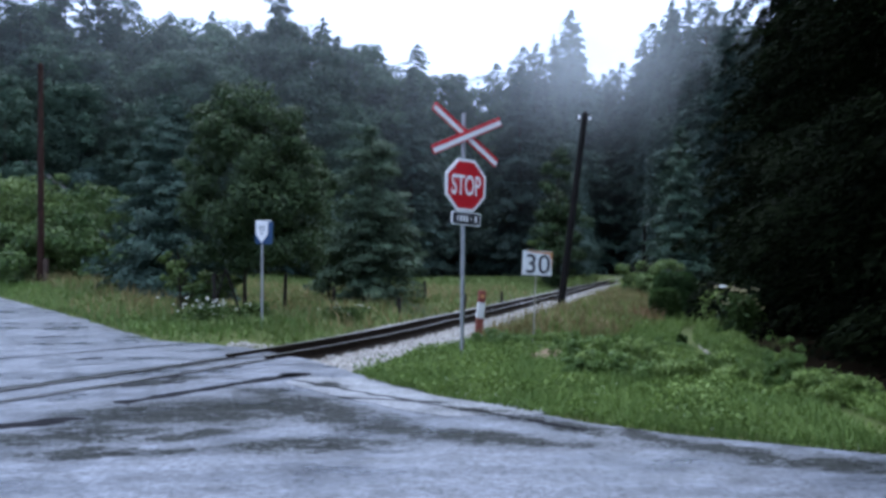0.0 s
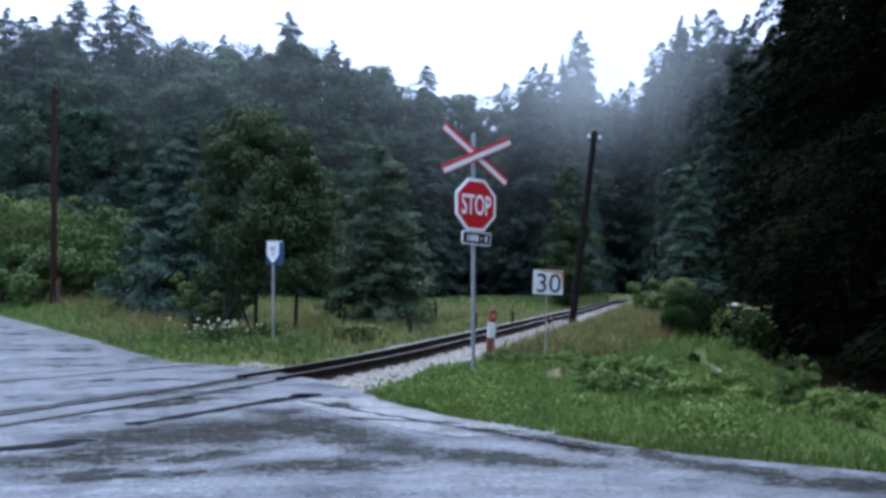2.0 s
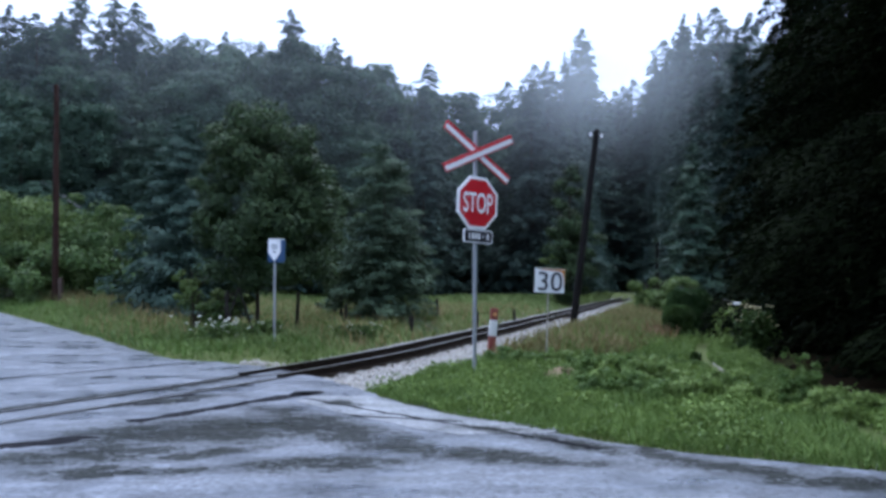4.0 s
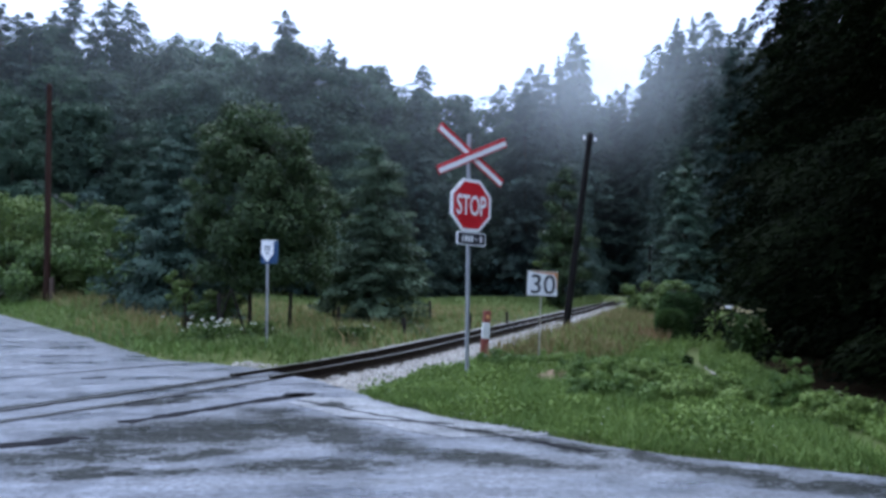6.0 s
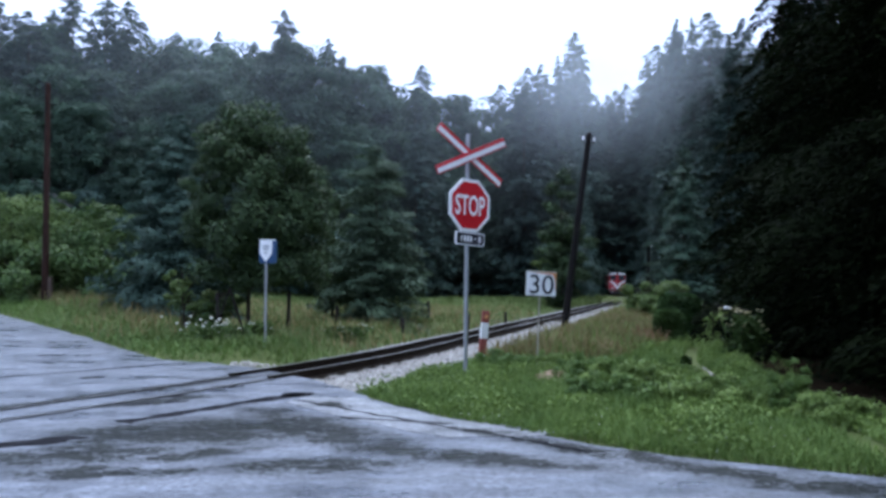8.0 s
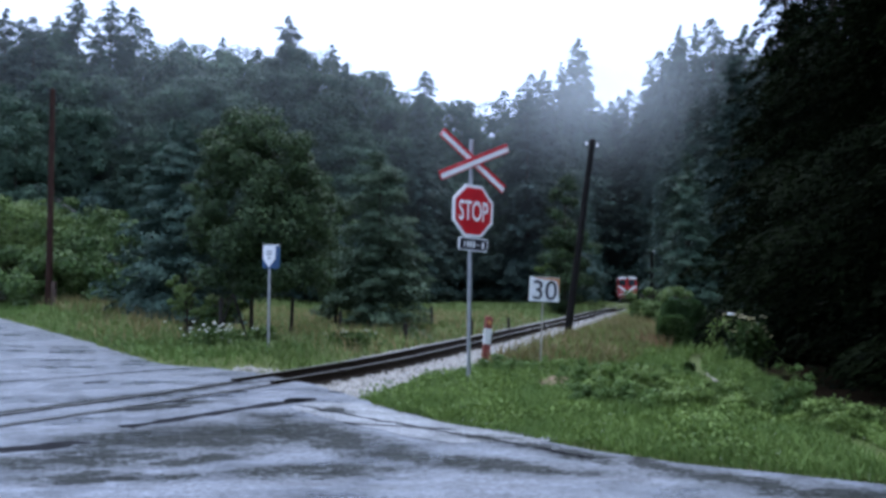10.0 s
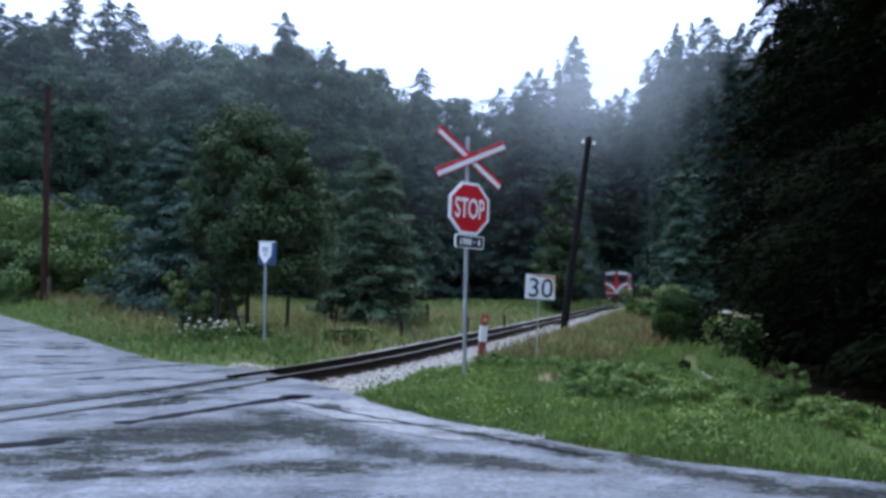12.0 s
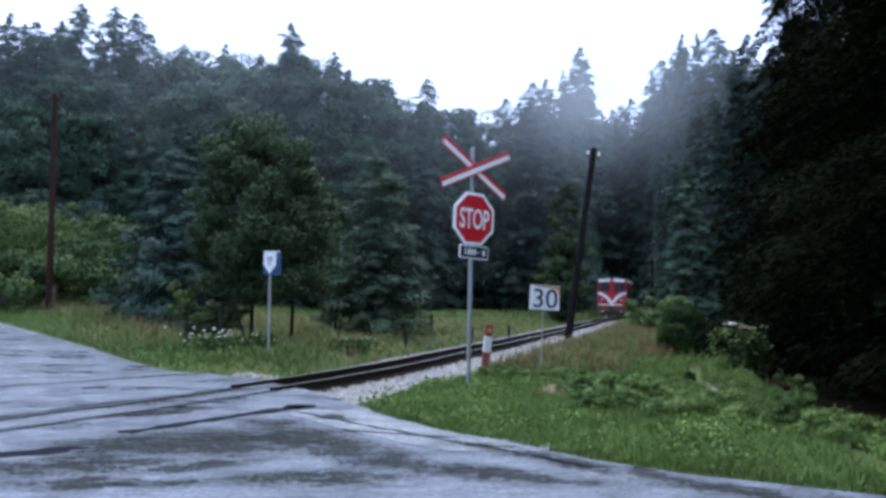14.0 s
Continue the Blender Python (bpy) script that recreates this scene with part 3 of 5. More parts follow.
def forest():
    rnd = random.Random(8)
    # turn to the right in degrees, distance, height, kind
    first = {0: [], 1: []}
    spots = []
    # skyline: bearing (deg), top's angle above level (deg), distance
    sky = [(-30.2, 16.4, 62, 0), (-28.6, 16.7, 62, 0), (-27.8, 16.2, 64, 0), (-27, 16.4, 60, 0), (-26.4, 16.0, 66, 1), (-25.6, 16.7, 66, 0), (-24.5, 17.9, 64, 0), (-23.4, 16.4, 66, 0), (-22.6, 18.0, 66, 0), (-21.3, 17.8, 68, 0), (-20.4, 16.6, 66, 0), (-19.2, 15.8, 64, 1), (-18.2, 16.2, 66, 0), (-16.9, 16.2, 68, 1), (-15.6, 16.4, 70, 0), (-14.4, 15.6, 72, 1), (-13.2, 16.0, 74, 0), (-12.2, 15.8, 74, 1), (-11.2, 18.1, 80, 0), (-9.8, 16.6, 76, 1), (-8.2, 16.4, 80, 0), (-7.2, 15.3, 82, 0), (-6.2, 15.0, 84, 1), (-5.2, 14.6, 86, 0), (-4.2, 14.2, 86, 0), (-3.2, 13.8, 88, 1), (-1.8, 14.9, 96, 0), (-0.6, 13.2, 100, 1), (0.6, 12.5, 108, 0), (1.2, 12.9, 104, 0), (2.6, 12.2, 106, 1), (3.6, 13.2, 104, 0), (4.6, 13.0, 100, 0), (5.5, 14.3, 96, 0), (6.4, 14.5, 92, 0), (8.75, 16.5, 138, 0), (7.6, 15.0, 99, 0), (9.6, 12.6, 115, 0), (10.4, 12.9, 122, 0), (9.9, 12.0, 140, 0), (11.2, 12.6, 150, 0), (13.1, 13.4, 112, 0), (12.7, 14.0, 135, 0), (12.1, 13.0, 150, 0), (11.5, 12.6, 172, 0), (10.9, 12.3, 182, 0), (10.3, 12.1, 195, 0), (13.6, 14.6, 144, 0), (14.3, 15.4, 141, 0), (14.9, 15.6, 146, 0), (13.4, 15.2, 88, 0), (14.6, 16.6, 84, 0), (15.5, 17.0, 82, 0), (16.5, 17.0, 78, 0), (17.6, 17.2, 74, 0), (18.8, 16.0, 70, 0), (19.6, 17.0, 66, 0), (21, 16.0, 62, 0), (22.6, 18, 60, 0), (24.6, 19, 58, 0), (27, 20, 58, 0)]
    sky = [(b, e + (0.55 if 1.5 < b < 18 else 0.2), d, k) for b, e, d, k in sky]
    for b, e, d, k in sky:
        spots.append((b, d, d * math.tan(radians(e)) + 1.63, k))
        for j in range(2):
            bb = b + rnd.uniform(-1.2, 1.2)
            dd = d * rnd.uniform(0.86, 1.0)
            spots.append((bb, dd, (dd * math.tan(radians(e * rnd.uniform(0.6, 0.92))) + 1.63), 1 if rnd.random() < 0.5 and b < 6 else 0))
        if b > 3:
            spots.append((b + rnd.uniform(-0.9, 0.9), d * 1.07, d * 1.07 * math.tan(radians(e * 0.94)) + 1.6, 0))
        spots.append((b + rnd.uniform(-1, 1), d * 1.12, d * math.tan(radians(e * 0.93)) * 1.05 + 1.6, 0))
    used = set()
    for b, d, h, k in spots:
        x, y = d * math.sin(radians(b)), d * math.cos(radians(b))
        if abs(x - float(track_x(min(y, 199)))) < (4.2 if y < 105 else 2.9):
            continue
        if abs(b + 26.3) < 1.3 and d < 60:
            continue
        if -62 < x < -17 and inside(ROAD, np.array([x]), np.array([y]))[0]:
            continue
        slim_by = 0.62 if before_track(x, y, h * 0.23) else 1.0
        side = 1 if b > 11.3 else -1
        for step in range(9):
            if not before_track(x, y, h * (0.14 if slim_by < 1 else 0.23)):
                break
            b += 0.4 * side
            x, y = d * math.sin(radians(b)), d * math.cos(radians(b))
        else:
            continue
        src = (FARLEAF if k else FAR)[rnd.randrange(2 if k else 3)]
        z = float(ground_z(x, y))
        s = (h - z) / (20.0 if k else 22.3)
        if id(src) in used:
            plant(src, x, y, s * slim_by * rnd.uniform(0.9, 1.1), rnd.uniform(0, 360), s)
        else:
            used.add(id(src))
            set_at(src, x, y, s * slim_by, rnd.uniform(0, 360), s)


forest()


def unseen_trees_behind():
    """Unseen copies of the forest trees, added behind the camera to cut low light."""
    rnd = random.Random(21)
    for i in range(46):
        b = 104 + i * 3.7 + rnd.uniform(-1, 1)
        d = (25 if i % 2 else 33) * rnd.uniform(0.92, 1.1)
        if b > 232:
            d *= 1.25
        x, y = d * math.sin(radians(b)), d * math.cos(radians(b))
        if inside(ROAD, np.array([x]), np.array([y]))[0] or edge_distance(ROAD, np.array([x]), np.array([y]))[0] < 3.5:
            continue
        s = rnd.uniform(0.58, 0.78)
        plant(FAR[i % 3], x, y, s * 1.25, rnd.uniform(0, 360), s)


unseen_trees_behind()


# the clearing's own trees
def clearing_trees():
    set_at(conifer(61, 7.7, 2.6, 0.2, 320, 170, 0.19, M_BLUE, "young blue spruce with silvery needles beside the road", 0.2, full=0.6, rag=0.14, wide=0.28), -10.25, 31.5)
    set_at(broadleaf(62, 6.4, [(0.1, 0, 4.5, 1.35, 1.7), (-0.8, 0.2, 3.4, 1.0, 1.4), (1.0, 0, 3.3, 1.15, 1.5), (0.4, -0.5, 2.6, 1.2, 1.1), (0.9, 0.3, 2.0, 1.2, 1.0), (-0.2, 0.2, 5.6, 0.8, 0.9), (-0.5, 0, 2.4, 1.2, 1.0), (1.4, 0, 2.6, 0.9, 1.2), (-0.75, 0, 5.0, 0.9, 1.0), (0.75, 0, 4.9, 0.95, 1.1), (1.25, 0, 3.9, 0.9, 1.2), (-1.2, 0, 3.6, 0.7, 1.2)], 60000, 0.095, M_YOUNG, "bushy dark green young tree by the meadow fence", 0.07), -5.75, 24.2, 1.0, 0, 1.06)
    set_at(conifer(63, 6.8, 1.95, 0.5, 230, 150, 0.17, M_PALESPRUCE, "young spruce with dense low branches in the meadow", 0.2, full=0.45, rag=0.18, wide=0.26), -2.68, 31.5)
    set_at(broadleaf(64, 6, [(0, 0, 3.6, 1.2, 1.9), (0.5, 0.2, 2.0, 1.1, 1.5), (-0.4, 0, 5, 0.7, 0.9)], 14000, 0.12, M_YOUNG, "slender leafy young tree among the meadow spruces", 0.05), -5.2, 36)


clearing_trees()


def edge_trees():
    """Paler single trees standing out before the dark cutting."""
    set_at(broadleaf(66, 10.5, [(0, 0, 7.0, 1.5, 2.6), (0.7, 0, 4.6, 1.6, 2.2), (-0.8, 0, 4.2, 1.5, 2.2), (0.2, 0, 9.0, 0.9, 1.4), (0.1, -0.6, 2.4, 1.8, 1.8)], 15000, 0.17, M_YOUNG, "pale green leafy tree before the dark railway cutting", 0.09), 8.4, 61)
    set_at(conifer(67, 10.0, 2.1, 0.4, 220, 90, 0.26, M_LEAF, "young pale spruce beside the distant telegraph pole", 0.25, full=0.6, rag=0.18, wide=0.28), 14.4, 50.5)


edge_trees()


def big_spruces():
    """The dark row of old spruces beside the garden path."""
    # (9.6, 6.6) and (13.0, 10.5) stand out of view, added to block sky light
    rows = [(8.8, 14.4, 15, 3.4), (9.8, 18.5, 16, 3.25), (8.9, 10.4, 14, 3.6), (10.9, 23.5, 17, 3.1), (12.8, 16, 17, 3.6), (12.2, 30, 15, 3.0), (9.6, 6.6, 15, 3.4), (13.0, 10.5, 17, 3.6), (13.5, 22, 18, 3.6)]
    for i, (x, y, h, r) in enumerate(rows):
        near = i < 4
        set_at(conifer(80 + i, h, r, 0.1, 300 if near else 240, 460 if near else 150, 0.15 if near else 0.24, M_SHADESPRUCE, "old dark spruce with branches down to the ground", 0.42, full=0.72, rag=0.17, wide=0.24, simple=True, group="garden spruces"), x, y, 1, i * 70)


big_spruces()


# ---- low growth ----
def scatter(rng, n, x0, x1, y0, y1, keep):
    x, y = rng.uniform(x0, x1, n), rng.uniform(y0, y1, n)
    k = keep(x, y)
    return x[k], y[k]


def grass(name, seed, n, area, keep, h, w, mat, label, lean=0.35, parent=None):
    """Blades, each its own pointed sliver, growing in tussocks."""
    rng = np.random.default_rng(seed)
    x, y = scatter(rng, n, *area, keep)
    clump = 0.55 + 0.9 * np.array([noise.noise(Vector((a * 0.9, b * 0.9, seed))) * 0.5 + 0.5 for a, b in zip(x, y)])
    k = len(x)
    p = np.stack([x, y, ground_z(x, y) - 0.01], 1)
    a = rng.random(k) * 2 * np.pi
    along = unit(np.stack([np.cos(a) * lean * rng.random(k), np.sin(a) * lean * rng.random(k), np.ones(k)], 1))
    side = np.stack([np.cos(a + 1.3), np.sin(a + 1.3), 0 * a], 1)
    L = h * clump * (0.5 + rng.random(k))
    b2 = np.stack([np.cos(a), np.sin(a), -0.35 + 0 * a], 1) * (L * 0.45 * rng.random(k))[:, None]
    v, f = tufts(p, along, side, L, w * (0.6 + 0.8 * rng.random(k)), b2)
    return tagged(raw(name, v, f, mat), label, "grass", kind="stuff")


def off_track(x, y):
    return (x - track_x(np.clip(y, 0, 200))) * 0.95


def verge(x, y):
    o = off_track(x, y)
    return ~inside(ROAD, x, y) & (o > 2.75 + 0.15 * np.sin(y * 1.7) - 0.6 * np.clip((15.2 - y) / 2, 0, 1)) & ((edge_distance(ROAD, x, y) > 0.03))


def verge_near(x, y):
    return verge(x, y) & (x < 4.95 + 0.3 * np.clip(10 - y, 0, 4) + 0.18 * np.clip(y - 11, 0, 9) + 0.32 * np.clip(y - 20, 0, 20)) & (np.abs(x - path_x(y)) > 0.16)


def path_x(y):
    return 4.42 + 0.05 * (y - 13.6) + 0.062 * np.clip(y - 13.6, 0, 9) ** 2 / 2


def far_side(x, y):
    o = off_track(x, y)
    return ~inside(ROAD, x, y) & (o < -1.75 - 1.5 * np.clip((20.0 - y) / 3, 0, 1) - 0.25 * np.sin(y * 2.1)) & (edge_distance(ROAD, x, y) > 0.05)


grass("verge_grass", 1, 170000, (-2, 7, 7, 19), verge_near, 0.15, 0.0055, M_GRASS, "lush wet green grass on the road verge")
grass("verge_grass", 2, 60000, (0, 13, 18, 44), verge_near, 0.26, 0.011, M_GRASS, "lush wet green grass beside the railway")
grass("seeding_grass", 3, 34000, (0.5, 11, 16, 42), lambda x, y: verge(x, y) & (np.abs(off_track(x, y) - 4.3) < 1.4), 0.36, 0.012, M_DRY, "tall brownish seeding grass on the railway bank")
grass("roadside_grass", 4, 60000, (-28, 0, 16, 42), lambda x, y: far_side(x, y) & (edge_distance(ROAD, x, y) < 4.5), 0.24, 0.016, M_GRASS, "green roadside grass along the wet asphalt")
grass("roadside_grass", 5, 12000, (-28, -9, 20, 46), lambda x, y: far_side(x, y) & (edge_distance(ROAD, x, y) > 1.6) & (edge_distance(ROAD, x, y) < 4.5), 0.5, 0.016, M_DRY, "tall brownish grass along the bushes")
grass("meadow_grass", 6, 60000, (-16, 12, 19, 62), lambda x, y: far_side(x, y), 0.3, 0.02, M_MEADOW, "long pale meadow grass inside the fence")
grass("meadow_grass", 7, 50000, (-26, 26, 60, 106), lambda x, y: far_side(x, y), 0.4, 0.06, M_MEADOW, "pale green meadow below the forest edge")
grass("meadow_seedheads", 9, 9000, (-12, 8, 22, 50), lambda x, y: far_side(x, y), 0.42, 0.014, M_DRY, "brownish seed heads standing in the meadow")
grass("bank_grass", 8, 20000, (8, 40, 44, 100), lambda x, y: off_track(x, y) > 2, 0.45, 0.06, M_MEADOW, "rough grass beside the railway by the forest")


def herbs(name, seed, n, area, keep, h, size, mat, label):
    """Clover and broad-leaved weeds: small leaves held at all heights and angles."""
    rng = np.random.default_rng(seed)
    x, y = scatter(rng, n, *area, keep)
    k = len(x)
    lump = np.array([max(0.0, noise.noise(Vector((a * 1.3, b * 1.3, seed))) + 0.35) for a, b in zip(x, y)])
    p = np.stack([x, y, ground_z(x, y) + h * lump * rng.random(k) ** 0.5], 1)
    al = unit(rng.standard_normal((k, 3)) + np.array([0, -0.2, 0.5]))
    v, f = tufts(p, al, unit(np.cross(al, rng.standard_normal((k, 3)))), size * (0.6 + 0.8 * rng.random(k)), size * 0.38 + 0 * x)
    return tagged(raw(name, v, f, mat), label, "weeds", kind="stuff")


herbs("verge_herbs", 31, 80000, (-2, 8, 7, 19), lambda x, y: verge_near(x, y) & ((y < 15) | (off_track(x, y) > 5.5)), 0.34, 0.05, M_WEED, "leafy clover and weeds in the verge")
herbs("verge_herbs", 32, 30000, (-24, 0, 16, 34), lambda x, y: far_side(x, y) & (edge_distance(ROAD, x, y) < 4), 0.4, 0.08, M_BRIGHT, "leafy weeds along the far roadside")


grass("dry_stalks", 34, 170, (4.85, 5.4, 20.4, 21.8), verge, 0.42, 0.016, material("rusty_dry_stalks", (0.15, 0.085, 0.045), (0.3, 0.18, 0.11), 0.8, 0.8, 0, island=True), "rust-brown dry stalks beside the clipped hedge")
herbs("clover_flowers", 33, 1600, (-2, 6, 7, 15), verge_near, 0.16, 0.022, M_FLOWER, "small pale clover flowers scattered in the verge")


def stones(name, seed, n, area, keep, size, zfun, label):
    """Broken stone: rough eight-sided lumps lying on the bed."""
    rng = np.random.default_rng(seed)
    x, y = scatter(rng, n, *area, keep)
    k = len(x)
    dirs = np.array([(1, 0, 0), (0, 1, 0), (-1, 0, 0), (0, -1, 0), (0, 0, 1), (0, 0, -1)], float)
    r = size * (0.6 + 0.8 * rng.random((k, 1, 1)))
    v = dirs[None] * r * (0.7 + 0.6 * rng.random((k, 6, 1))) + rng.standard_normal((k, 6, 3)) * r * 0.22
    v = v + np.stack([x, y, zfun(x, y)], 1)[:, None, :]
    f = np.array([(0, 1, 4), (1, 2, 4), (2, 3, 4), (3, 0, 4), (1, 0, 5), (2, 1, 5), (3, 2, 5), (0, 3, 5)])
    F = (np.arange(k)[:, None, None] * 6 + f[None]).reshape(-1, 3)
    return tagged(raw(name, v.reshape(-1, 3), F, M_STONE), label, "stones", kind="stuff")


def bed_z(x, y):
    o = off_track(x, y)
    return np.maximum(np.where(o > 0, np.interp(o, [0, 1.3, 2.9], [-0.15, -0.15, -0.31]), np.interp(-o, [0, 1.35, 2.0], [-0.15, -0.15, -0.33])), ground_z(x, y)) + 0.01


stones("ballast_stones", 11, 40000, (-8, 9, 12.5, 34), lambda x, y: (off_track(x, y) < 2.9) & (off_track(x, y) > -1.9) & ~inside(ROAD, x, y) & ((np.abs(off_track(x, y)) > 0.62)), 0.04, bed_z, "pale crushed limestone ballast beside the rails")
stones("ballast_stones", 12, 18000, (2, 24, 34, 80), lambda x, y: (np.abs(off_track(x, y)) < 2.6), 0.055, bed_z, "pale crushed limestone ballast along the distant track")
stones("gravel_margin", 13, 9000, (-7, 0, 15.5, 19.6), lambda x, y: (off_track(x, y) < -1.0) & (off_track(x, y) > -2.5 + 0.2 * np.sin(3 * y)) & ~inside(ROAD, x, y), 0.03, bed_z, "strip of pale gravel between asphalt and grass")


# ---- worn road surface ----
def seam(name, pts, w, label, seed, mat=None, z=0.006):
    """A strip of uneven width along a line on the road."""
    rnd = random.Random(seed)
    left, right = [], []
    n = len(pts)
    for i, (x, y) in enumerate(pts):
        a, b = Vector(pts[max(0, i - 1)]), Vector(pts[min(n - 1, i + 1)])
        d = (b - a).normalized()
        ww = w * rnd.uniform(0.5, 1.3) * (0.25 if i in (0, n - 1) else 1)
        left.append((x - d.y * ww, y + d.x * ww))
        right.append((x + d.y * ww, y - d.x * ww))
    sheet(name, left + right[::-1], z, mat or M_TAR, label, "road", 0.5, 0.01)


def line(a, b, n, wob, seed):
    rnd = random.Random(seed)
    return [(a[0] + (b[0] - a[0]) * i / n + rnd.uniform(-wob, wob), a[1] + (b[1] - a[1]) * i / n + rnd.uniform(-wob, wob)) for i in range(n + 1)]


seam("road_seam", line((-4.9, 8.1), (-3.8, 8.85), 9, 0.05, 1), 0.17, "dark broken edge of the crossing's asphalt", 1)
seam("road_seam", line((-3.84, 9.75), (-2.1, 12.45), 20, 0.05, 2), 0.12, "dark broken edge of the crossing's asphalt", 2)
seam("road_seam", line((-2.35, 12.1), (-2.02, 12.5), 6, 0.03, 3), 0.24, "deep dark chip at the crossing's asphalt edge", 3)
seam("road_seam", line((-2.15, 11.7), (0.85, 8.75), 18, 0.05, 5), 0.022, "thin crack along the pale asphalt patch", 5, z=0.013)
seam("road_seam", line((-1.3, 10.2), (0.1, 9.75), 8, 0.04, 6), 0.03, "thin crack across the pale asphalt patch", 6, z=0.013)
seam("road_seam", line((0.86, 8.84), (1.42, 8.19), 8, 0.04, 7), 0.05, "dark worn crack in the asphalt", 7)
seam("road_seam", line((-7.9, 13.9), (-5.35, 17.1), 12, 0.04, 4), 0.05, "thin dark joint across the road", 4)
for i, (x, y, w) in enumerate(((-4.0, 12.0, 0.16), (-3.3, 13.2, 0.1), (-4.15, 11.25, 0.12), (-6.1, 14.4, 0.16), (-8.6, 18.2, 0.2), (-17, 34.4, 0.4), (-3.7, 11.5, 0.1))):
    seam("asphalt_hole", line((x - w * 1.2, y - w), (x + w * 1.2, y + w), 5, 0.03, 20 + i), w * 0.55, "small dark worn hole in the asphalt", i)
sheet("asphalt_patch", ragged([(-2.2, 11.5), (-1.6, 10.7), (-1.02, 9.95), (-0.4, 9.25), (0.05, 8.93), (0.94, 9.0), (1.25, 9.3), (0.04, 10.18), (-0.72, 11.2), (-1.25, 12.0), (-2.05, 12.0)], 7, 0.05, 0.25), 0.007, M_PATCH, "pale worn patch of asphalt at the verge", "road", 0.5, 0.012)
# very dark sheet on the ground, painted in place of shade below the branches
sheet("shade_sheet", ragged([(5.8, 7.6), (5.05, 10.0), (5.0, 11.3), (5.3, 13.0), (5.75, 15.6), (6.4, 19.0), (7.2, 22.6), (10, 27), (18, 27), (18, 7)], 17, 0.16, 0.5), 0.085, material("spruce_ground_shade", (0.008, 0.006, 0.004), (0.022, 0.016, 0.01), 0.95, 3, 0.5, fine=30), "dark sheet for the shade under the old spruces", "ground", 1.0, 0.2)
sheet("garden_path", [(4.62, 14.6), (4.7, 14.6), (5.0, 15.7), (5.42, 17.3), (5.28, 17.4), (4.84, 15.8)], 0.09, M_CONCRETE, "worn pale wheel track in the grass path", "path", 0.4, 0.1)


# ---- signs and posts ----
def disc_outline(n, r, turn=0.0):
    return [(r * math.cos(turn + 2 * math.pi * i / n), r * math.sin(turn + 2 * math.pi * i / n)) for i in range(n)]


def rounded(w, h, r, k=4):
    out = []
    for cx, cz, a0 in ((w / 2 - r, h / 2 - r, 0), (-w / 2 + r, h / 2 - r, 90), (-w / 2 + r, -h / 2 + r, 180), (w / 2 - r, -h / 2 + r, 270)):
        out += [(cx + r * math.cos(radians(a0 + 90 * i / k)), cz + r * math.sin(radians(a0 + 90 * i / k))) for i in range(k + 1)]
    return out


def crossing_sign():
    z0 = float(ground_z(0.31, 13.7))
    t = thing("level_crossing_sign", "level crossing sign with red and white cross and stop octagon", "road sign", pose(0.31, 13.7, z0, 0, 0.5, 0))
    bm = bmesh.new()
    rod(bm, 0.034, 0.034, 4.12, pose(0, 0, -0.1), 14)
    rod(bm, 0.038, 0.03, 0.03, pose(0, 0, 4.02), 14)
    part("post", bm, M_GALV, t)
    turn = 39
    face = pose(0, 0, 0, 0, 0, turn)
    # octagon
    R = 0.43 / math.cos(math.pi / 8)
    m = face @ pose(0.0, -0.07, 2.86, 0, 1.5, 0)
    bm = plate(bmesh.new(), disc_outline(8, R, math.pi / 8), 0.025, m)
    octo = part("stop_octagon", bm, M_WHITE, t, "white rim of the stop octagon")
    bm = plate(bmesh.new(), disc_outline(8, R * 0.885, math.pi / 8), 0.003, m @ pose(0, -0.004, 0))
    part("red_field", bm, M_RED, octo, "red field of the stop octagon")
    lettering("stop_lettering", "STOP", 0.335, 0.63, M_WHITE, octo, m @ pose(0, -0.008, 0), 0.014)
    # cross
    for a, off in ((31.2, 0.0), (-22.9, -0.03)):
        m = face @ pose(0, -0.075 + off, 3.68, 0, a, 0)
        bm = plate(bmesh.new(), rounded(1.58, 0.155, 0.02), 0.02, m)
        arm = part("cross_arm", bm, M_RED, t, "red-edged white arm of the crossing cross")
        bm = plate(bmesh.new(), rounded(1.56, 0.08, 0.01), 0.003, m @ pose(0, -0.004, -0.018))
        part("white_band", bm, M_WHITE, arm)
    # number plate under the octagon
    m = face @ pose(0.02, -0.06, 2.31, 0, 2.5, 0)
    bm = plate(bmesh.new(), rounded(0.62, 0.22, 0.04), 0.02, m)
    plt = part("number_plate", bm, M_WHITE, t, "black crossing plate with white rim")
    bm = plate(bmesh.new(), rounded(0.58, 0.18, 0.03), 0.003, m @ pose(0, -0.004, 0))
    part("plate_field", bm, M_DARK, plt)
    for x, w, h in ((-0.19, 0.025, 0.1), (-0.12, 0.045, 0.1), (-0.055, 0.045, 0.1), (0.01, 0.045, 0.1), (0.1, 0.04, 0.025), (0.2, 0.045, 0.1)):
        bm = plate(bmesh.new(), rounded(w, h, 0.01, 2), 0.003, m @ pose(x, -0.008, 0))
        part("bar", bm, M_WHITE, plt)
    for z in (2.7, 3.05, 3.68):
        bm = box(bmesh.new(), 0.12, 0.09, 0.04, face @ pose(0, -0.005, z), 0.008)
        part("clamp", bm, M_GALV, t)


